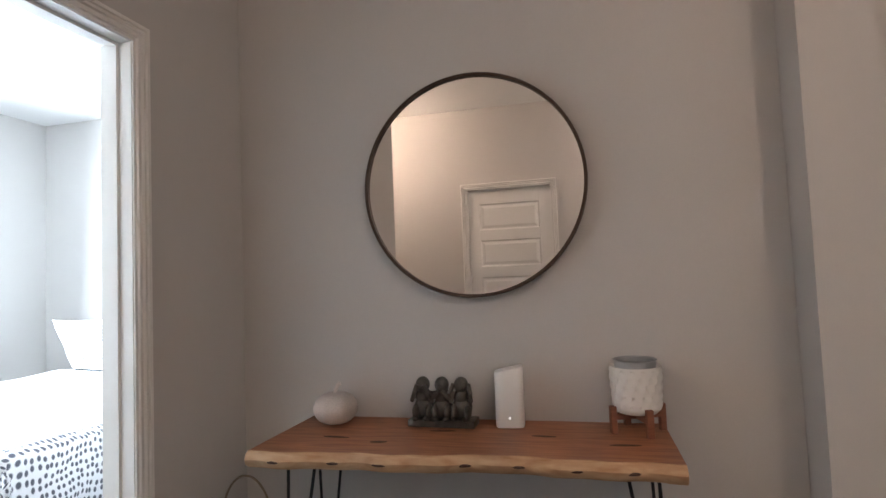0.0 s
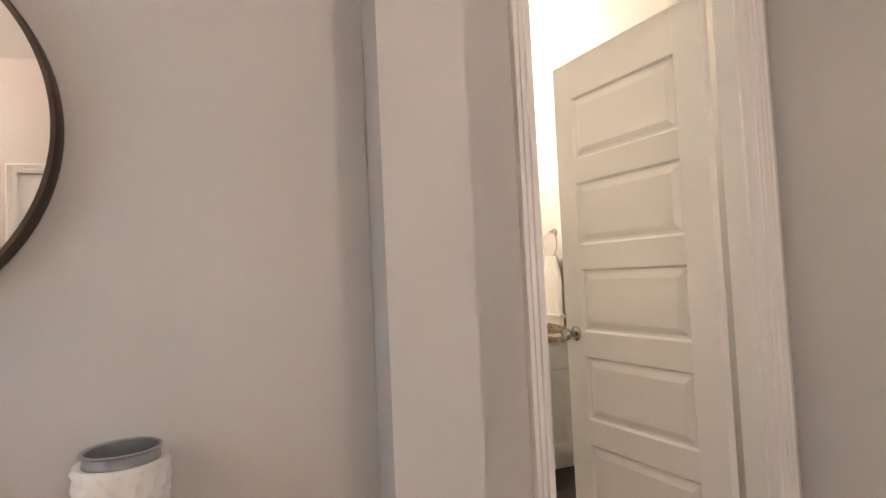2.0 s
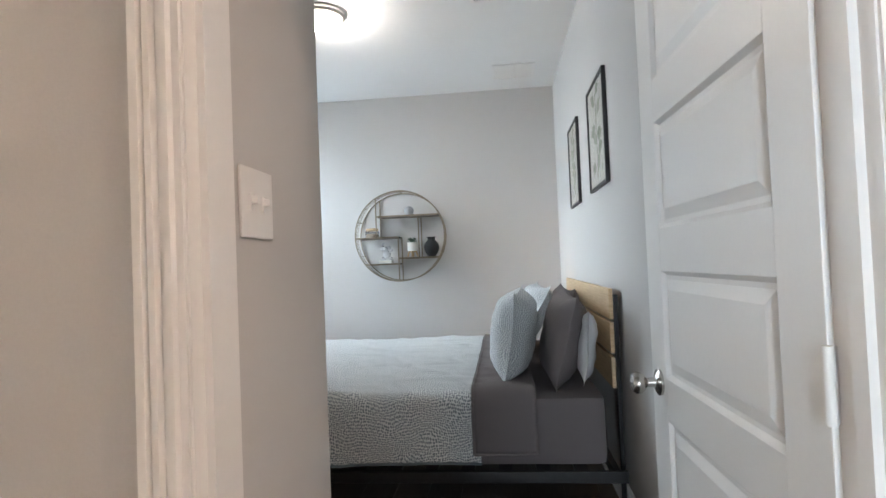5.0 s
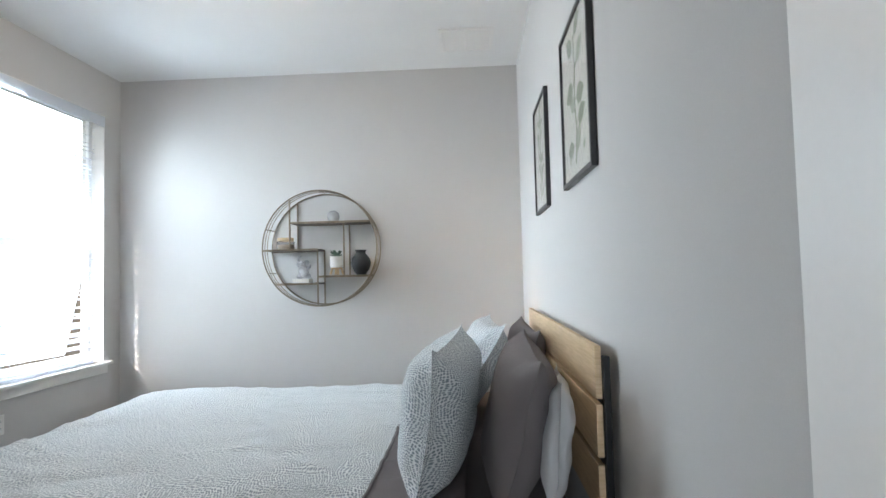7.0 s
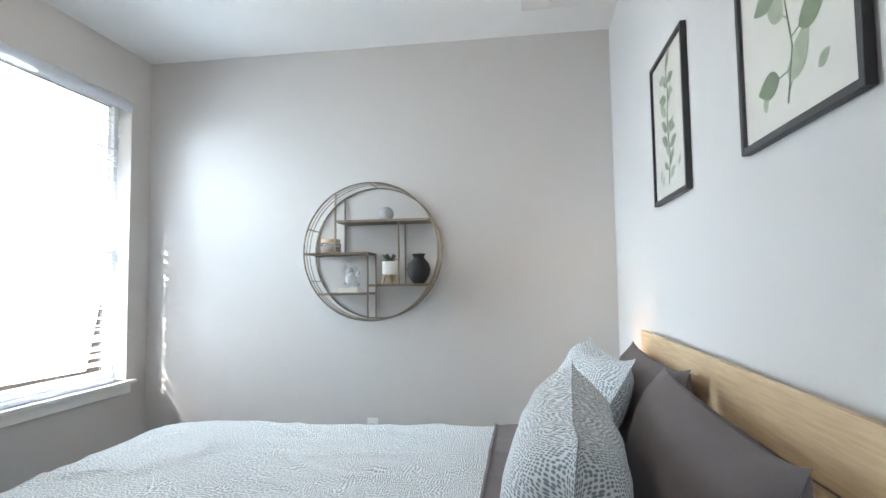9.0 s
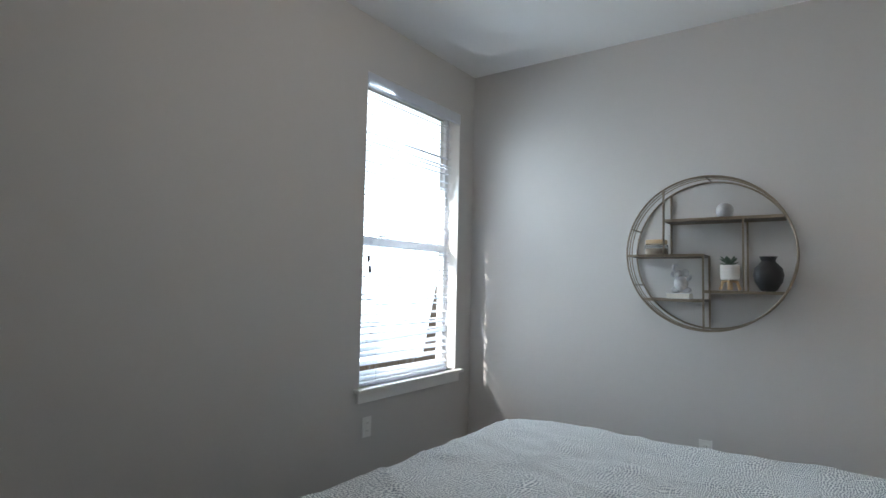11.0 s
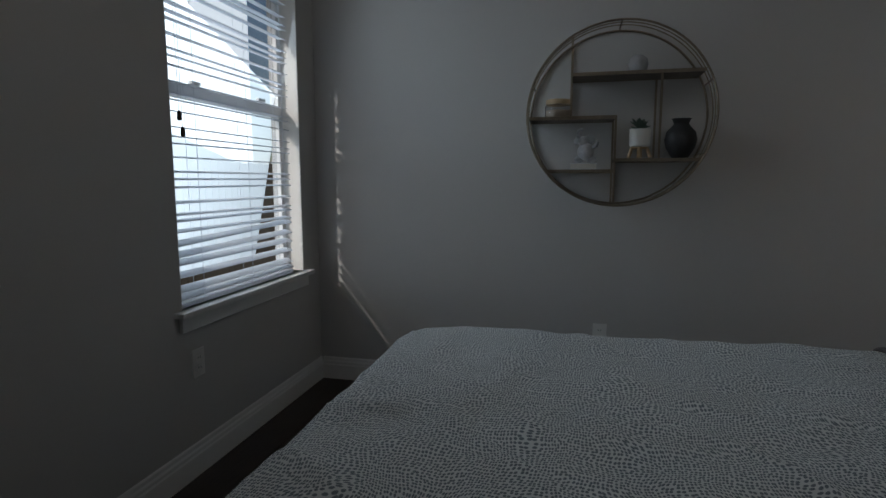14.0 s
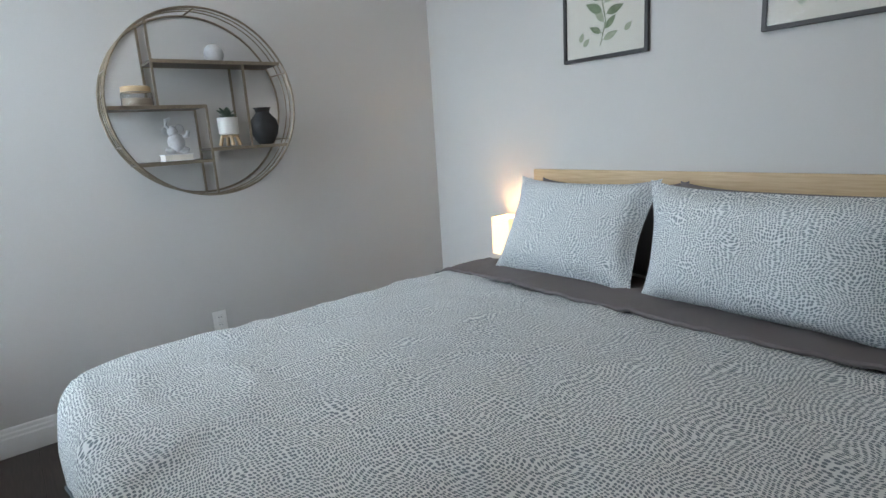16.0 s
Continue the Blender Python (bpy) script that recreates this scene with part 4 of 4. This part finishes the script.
    p = thing("potted_succulent", at(0.25, -0.48), "small succulent in a white pot on a wooden stand", "plant")
    part("pot", lathe([(0.040, 0.058), (0.048, 0.064), (0.050, 0.142), (0.045, 0.142), (0.042, 0.122), (0.01, 0.12)], 24), CERAMIC, p, smooth=True)
    for sy in (-1, 1):
        part("stand_leg", tube([(0, sy * 0.05, 0.004), (0, sy * 0.036, 0.05), (0, 0.0, 0.055)], 0.009), OAK, p, smooth=True)
        part("stand_leg", tube([(sy * 0.04, 0.0, 0.004), (sy * 0.030, 0, 0.05), (0, 0, 0.0545)], 0.009), OAK, p, smooth=True)
    rnd = random.Random(2)
    for i in range(26):
        a, ln, up = rnd.uniform(0, 6.28), rnd.uniform(0.03, 0.075), rnd.uniform(0.01, 0.075)
        bm = ellipsoid((0, 0, 0), (1, 1, 1), n=8)
        bm.transform(look((0.4 * ln * math.cos(a), 0.4 * ln * math.sin(a), 0.135 + up * 0.5), (ln * math.cos(a), ln * math.sin(a), 0.135 + up)) @ Matrix.Diagonal((0.010, 0.003, 0.030, 1)))
        part("leaf", bm, LEAF, p)
    v = thing("black_vase", at(0.68, -0.48), "matt black urn vase with a flared neck", "vase")
    part("body", lathe([(0.032, 0), (0.040, 0.006), (0.066, 0.05), (0.074, 0.088), (0.066, 0.125), (0.042, 0.152), (0.034, 0.164), (0.040, 0.182), (0.046, 0.187), (0.040, 0.187), (0.029, 0.165), (0.02, 0.15)], 36), BLACKVASE, v, smooth=True)


round_shelf()


# ---------------- bedroom: prints ----------------
def leaf_shape(bm, c, ln, wd, ang, y):
    """A flat leaf outline with a point at each end."""
    n = 12
    pts = []
    for i in range(n + 1):
        f = i / n
        pts.append((f * ln, wd * math.sin(math.pi * f ** 0.8)))
    pts += [(f * ln, -wd * math.sin(math.pi * f ** 0.8)) for f in [i / n for i in range(n - 1, 0, -1)]]
    ca, sa = math.cos(ang), math.sin(ang)
    bm.faces.new([bm.verts.new((c[0] + u * ca - w * sa, y, c[1] + u * sa + w * ca)) for u, w in pts])


def print_frame(xc, w, seed, broad):
    h = 0.585
    t = thing("picture_frame", pose(xc, 0.6425, 1.600), "black framed botanical print of green leaves", "picture", group="botanical prints over the bed")
    f = 0.017
    for q in (box(-w / 2, -w / 2 + f, 0, 0.021, 0, h, 0.002), box(w / 2 - f, w / 2, 0, 0.021, 0, h, 0.002), box(-w / 2 + f, w / 2 - f, 0, 0.0205, 0, f, 0.001), box(-w / 2 + f, w / 2 - f, 0, 0.0205, h - f, h, 0.001)):
        part("frame_bar", q, FRAMEBLACK, t)
    sheet = part("print_sheet", box(-w / 2 + f, w / 2 - f, 0.002, 0.010, f, h - f), PAPER, t, "ivory paper with a leaf print")
    rnd = random.Random(seed)
    stem = [(0.02, 0.06), (-0.01, 0.17), (0.015, 0.29), (-0.005, 0.41), (0.01, 0.51)]
    part("printed_stem", tube([(x, 0.0105, z) for x, z in stem], 0.0022, n=6), PRINTGREEN, sheet)
    count = 9 if broad else 17
    for i in range(count):
        k = 0.25 + 3.6 * i / (count - 1) + rnd.uniform(-0.1, 0.1)
        a, b = stem[int(k)], stem[int(k) + 1]
        fr = k - int(k)
        c = Vector((a[0] + (b[0] - a[0]) * fr, 0, a[1] + (b[1] - a[1]) * fr))
        lean = rnd.uniform(-0.35, 0.95)
        ang = lean if i % 2 else math.pi - lean
        stalk = rnd.uniform(0.02, 0.05) if broad else 0.012
        tip = c + Vector((stalk * math.cos(ang), 0, stalk * math.sin(ang)))
        part("printed_stalk", tube([(c.x, 0.0105, c.z), (tip.x, 0.0105, tip.z)], 0.0014, n=5), PRINTGREEN, sheet)
        bm = bmesh.new()
        ln = rnd.uniform(0.105, 0.135) if broad else rnd.uniform(0.07, 0.11)
        leaf_shape(bm, (tip.x, tip.z), ln, ln * (0.27 if broad else 0.2), ang, 0.0108 + i * 0.0002)
        part("printed_leaf", bm, PRINTGREEN if i % 3 else PRINTPALE, sheet)
    for i in range(3):
        bm = bmesh.new()
        leaf_shape(bm, (rnd.uniform(-0.16, 0.14), 0.07 + 0.02 * i), 0.05, 0.014, rnd.uniform(0.3, 2.8), 0.0106)
        part("printed_leaf", bm, PRINTPALE, sheet)
    g = part("glazing", box(-w / 2 + f, w / 2 - f, 0.0165, 0.0175, f, h - f), GLASS, t)
    g.visible_shadow = False


print_frame(5.512, 0.466, 3, False)
print_frame(4.553, 0.510, 8, True)


# ---------------- bedroom: vents ----------------
def ceiling_vent(m, w, d, n, label):
    t = thing("ceiling_vent", m, label, "air vent")
    # flat dark sheet in place of the shaded duct behind the louvers
    part("backing", box(-w / 2 + 0.01, w / 2 - 0.01, -d / 2 + 0.01, d / 2 - 0.01, -0.003, -0.0005), DARKGAP, t)
    for q in (box(-w / 2, w / 2, -d / 2, -d / 2 + 0.022, -0.010, 0, 0.002), box(-w / 2, w / 2, d / 2 - 0.022, d / 2, -0.010, 0, 0.002), box(-w / 2, -w / 2 + 0.022, -d / 2 + 0.022, d / 2 - 0.022, -0.010, 0), box(w / 2 - 0.022, w / 2, -d / 2 + 0.022, d / 2 - 0.022, -0.010, 0), box(-0.006, 0.006, -d / 2 + 0.022, d / 2 - 0.022, -0.0095, 0)):
        part("frame_bar", q, TRIM, t)
    for i in range(n):
        y = -d / 2 + 0.026 + (d - 0.052) * (i + 0.5) / n
        part("louver", box(-w / 2 + 0.022, w / 2 - 0.022, -0.0045, 0.0045, -0.0007, 0.0007, m=pose(0, y, -0.007, 35)), TRIM, t)


ceiling_vent(pose(6.36, 1.03, H, 0, 0, 90), 0.37, 0.36, 18, "white louvred ceiling air vent")
ceiling_vent(pose(4.85, 1.247, H), 0.30, 0.16, 6, "white louvred supply vent in the ceiling")


# ---------------- bedroom: window and blind ----------------
def window():
    x0, x1, z0, z1 = WX0, WX1, WZ0, WZ1
    w = thing("window_1", pose(0, 0, 0), "white vinyl single-hung window with a wooden sill", "window", kind="structure")
    yf = 3.925
    for q in (box(x0, x0 + 0.045, yf, yf + 0.05, z0, z1), box(x1 - 0.045, x1, yf, yf + 0.05, z0, z1), box(x0 + 0.045, x1 - 0.045, yf, yf + 0.05, z0, z0 + 0.05), box(x0 + 0.045, x1 - 0.045, yf, yf + 0.05, z1 - 0.045, z1), box(x0 + 0.045, x1 - 0.045, yf - 0.012, yf + 0.045, 1.53, 1.585, 0.003)):
        part("window_frame", q, VINYL, w)
    for a, b in ((z0 + 0.05, 1.53), (1.585, z1 - 0.045)):
        p = part("pane", box(x0 + 0.045, x1 - 0.045, yf + 0.02, yf + 0.024, a, b), GLASS, w)
        p.visible_shadow = False
    for x in (x0 + 0.25, x1 - 0.25):
        part("sash_latch", box(x - 0.03, x + 0.03, yf - 0.03, yf - 0.012, 1.585, 1.60, 0.003), VINYL, w)
    for q in (box(x0 - 0.001, x0 + 0.006, 3.829, yf, z0, z1), box(x1 - 0.006, x1 + 0.001, 3.829, yf, z0, z1), box(x0 + 0.006, x1 - 0.006, 3.829, yf, z1 - 0.006, z1 + 0.001)):
        part("reveal", q, TRIM, w)
    part("window_sill", box(x0 - 0.045, x1 + 0.045, 3.780, yf, z0 - 0.022, z0, 0.005), TRIM, w)
    part("apron", box(x0 - 0.02, x1 + 0.02, 3.809, 3.8265, z0 - 0.085, z0 - 0.0225, 0.004), TRIM, w)
    b = thing("window_blind", pose(0, 0, 0), "white faux-wood venetian blind with tilted slats", "window blind")
    part("valance", box(x0 + 0.004, x1 - 0.004, 3.820, 3.835, z1 - 0.085, z1 - 0.008, 0.004), SLATMAT, b)
    part("head_rail", box(x0 + 0.012, x1 - 0.012, 3.838, 3.885, z1 - 0.055, z1 - 0.008), SLATMAT, b)
    slat = None
    n = 42
    for i in range(n):
        z = z0 + 0.045 + (z1 - 0.10 - z0 - 0.045) * i / (n - 1)
        tilt = 22 if i < 6 else 8 if i < 36 else 22
        lift = -2.0 if i == 5 else -1.1 if i == 4 else 0
        if i == 0:
            bm = bmesh.new()
            prof = [(-0.024, -0.0008), (-0.012, 0.0012), (0, 0.002), (0.012, 0.0012), (0.024, -0.0008), (0.024, -0.0035), (0, -0.001), (-0.024, -0.0035)]
            ends = [[bm.verts.new((x, u, v)) for u, v in prof] for x in (x0 + 0.010, x1 - 0.085)]
            for k in range(8):
                bm.faces.new((ends[0][k], ends[0][(k + 1) % 8], ends[1][(k + 1) % 8], ends[1][k]))
            bm.faces.new(ends[0][::-1]), bm.faces.new(ends[1])
            slat = part("slat", bm, SLATMAT, b)
            o = slat
        else:
            o = new("slat", slat.data)
            o.parent = b
        o.matrix_basis = pose(0, 3.866, z, tilt + 1.2 * math.sin(i * 2.3), 0.12 * math.sin(i * 1.7), 0) if not lift else pose(x0, 3.866, z, tilt, lift) @ pose(-x0, 0, 0)
    part("bottom_rail", box(x0 + 0.010, x1 - 0.085, 3.845, 3.887, z0 + 0.001, z0 + 0.020, 0.004), SLATMAT, b)
    for x in (x0 + 0.16, (x0 + x1) / 2 + 0.02, x1 - 0.16):
        for y in (3.841, 3.891):
            part("ladder_cord", tube([(x, y, z0 + 0.02), (x, y, z1 - 0.05)], 0.0012, n=5), SLATMAT, b)
    for x, z in ((x0 + 0.06, 1.46), (x0 + 0.075, 1.40)):
        c = part("pull_cord", tube([(x, 3.835, z), (x, 3.838, z1 - 0.08)], 0.0012, n=5), SLATMAT, b)
        part("tassel", lathe([(0.003, 0.0), (0.008, -0.012), (0.009, -0.034), (0.004, -0.04)], 12, pose(x, 3.835, z)), BRONZE, c, "dark cord tassel", True)


window()


# ---------------- outside ----------------
def outside():
    structure(link("ground", box(-60, 60, 4.8, 90, -0.6, -0.4), GRASS), "dry lawn outside the window", "ground")
    f = thing("fence", pose(4.0, 7.2, -0.4), "weathered cedar board fence in the side yard", "fence")
    part("fence_rail", box(0, 17.4, 0.0, 0.04, 0.35, 0.44), FENCEWOOD, f)
    part("fence_rail", box(0, 17.4, 0.0, 0.04, 1.45, 1.54), FENCEWOOD, f)
    me = None
    for i in range(120):
        if me is None:
            o = part("board", box(0, 0.138, -0.02, -0.001, 0.03, 1.85, 0.003), FENCEWOOD, f)
            me = o.data
        else:
            o = new("board", me)
            o.parent = f
        o.matrix_basis = pose(i * 0.145, 0, 0.01 * math.sin(i * 3.1))
    h = thing("neighbour_house", pose(-25.0, 24.0, -0.4), "blue-grey sided neighbouring house behind the fence", "house")
    part("wall", box(0, 60, 0, 8, 0, 2.7), SIDING, h)
    for i in range(12):
        part("siding_course", box(-0.01, 60.01, -0.022, -0.001, i * 0.21, i * 0.21 + 0.20, m=pose(0, 0, 0)), SIDING, h)
    bm = bmesh.new()
    pts = [(-0.5, -0.6, 2.7), (60.5, -0.6, 2.7), (60.5, 8.6, 2.7), (-0.5, 8.6, 2.7), (-0.5, 4, 4.6), (60.5, 4, 4.6)]
    vs = [bm.verts.new(p) for p in pts]
    for q in ((0, 1, 5, 4), (2, 3, 4, 5), (0, 4, 3), (1, 2, 5), (0, 3, 2, 1)):
        bm.faces.new([vs[k] for k in q])
    part("roof", bm, mat("grey shingle", (0.10, 0.10, 0.105), 0.9, scale=30, bump=0.5), h)

    haze = bpy.data.materials.new("hazy bright sky")
    haze.use_nodes = True
    hz = haze.node_tree.nodes["Principled BSDF"]
    hz.inputs["Base Color"].default_value = (0, 0, 0, 1)
    hz.inputs["Emission Color"].default_value = (0.80, 0.90, 1.0, 1)
    hz.inputs["Emission Strength"].default_value = 3.2
    structure(link("backdrop", box(-60, 140, 88, 88.5, -0.4, 75), haze), "pale hazy sky over the far horizon", "sky")


outside()


# ---------------- front bedroom seen from the hall ----------------
def front_bedroom():
    t = thing("front_bed", pose(-3.9, 1.75, 0), "bed with a black and white print quilt", "bed")
    part("base", box(0.05, 1.85, 0.05, 2.3, 0.06, 0.30, 0.01), BLACK, t, "black bed skirt")
    for x in (0.1, 1.75):
        for y in (0.1, 2.2):
            part("leg", box(x, x + 0.05, y, y + 0.05, 0, 0.06), BLACK, t)
    part("mattress", box(0.03, 1.87, 0.03, 2.3, 0.30, 0.56, 0.05), WHITECLOTH, t, smooth=True)
    part("headboard", box(0, 1.9, 2.32, 2.40, 0, 1.15, 0.01), BLACK, t)
    n, k = 60, 60
    q = thing("front_quilt", pose(-3.9, 1.75, 0), "white quilt printed with dark flowers", "quilt")
    rows, uvs = [], []
    for j in range(k + 1):
        r, u2 = [], []
        for i in range(n + 1):
            u, v = -0.32 + 2.54 * i / n, -0.34 + 2.2 * j / k
            sx = max(0, -u, u - 1.9)
            sy = max(0, -v)
            d = min(0.34, math.hypot(sx, sy))
            fold = 0.025 * math.sin((u + v) * 14) * min(1, d / 0.15)
            x = min(1.9, max(0, u)) + (0.03 + max(0, fold)) * (1 if u > 1.9 else -1 if u < 0 else 0)
            y = max(0, v) - (0.03 + max(0, fold)) * (v < 0)
            r.append((x, y, 0.585 - d + 0.012 * noise.noise(Vector((u * 3, v * 3, 0))) + fold * 0.5))
            u2.append((u, v))
        rows.append(r), uvs.append(u2)
    uv_grid("cloth", rows, FLORAL, q, uvs, 0.015)
    pillow("pillow", pose(-2.55, 3.62, 0.58, 25), 0.72, 0.46, 0.18, FLORAL, "pillow printed with dark flowers", 4)
    pillow("pillow", pose(-3.40, 3.62, 0.58, 25), 0.72, 0.46, 0.18, FLORAL, "pillow printed with dark flowers", 6)
    w = thing("window_2", pose(-5.10, 1.4, 0.7), "bright front bedroom window with white frame", "window", kind="structure")
    for p in (box(-0.08, -0.03, 0, 0.05, 0, 1.8), box(-0.08, -0.03, 1.75, 1.8, 0, 1.8), box(-0.08, -0.03, 0.05, 1.75, 0, 0.05), box(-0.08, -0.03, 0.05, 1.75, 1.75, 1.8), box(-0.08, -0.03, 0.05, 1.75, 0.88, 0.92)):
        part("window_frame", p, VINYL, w)
    part("window_sill", box(-0.03, 0.05, -0.05, 1.85, -0.025, -0.001, 0.004), TRIM, w)


front_bedroom()


# ---------------- floor boards, last ----------------
def planks():
    meshes = {}
    rnd = random.Random(11)
    for row in range(30):
        y = -1.42 + row * 0.18
        if not -1.42 <= y < 3.84:
            continue
        x = -4.0 - rnd.uniform(0, 1.2)
        while x < 6.9:
            ln = rnd.choice((1.2, 1.5, 1.8))
            if ln not in meshes:
                o = part("floor_plank", box(0.001, ln - 0.001, 0.001, 0.179, -0.006, 0.0, 0.0012), FLOOR, floor)
                meshes[ln] = o.data
            else:
                o = new("floor_plank", meshes[ln])
                o.parent = floor
            o.location = (x, y, 0)
            x += ln


planks()
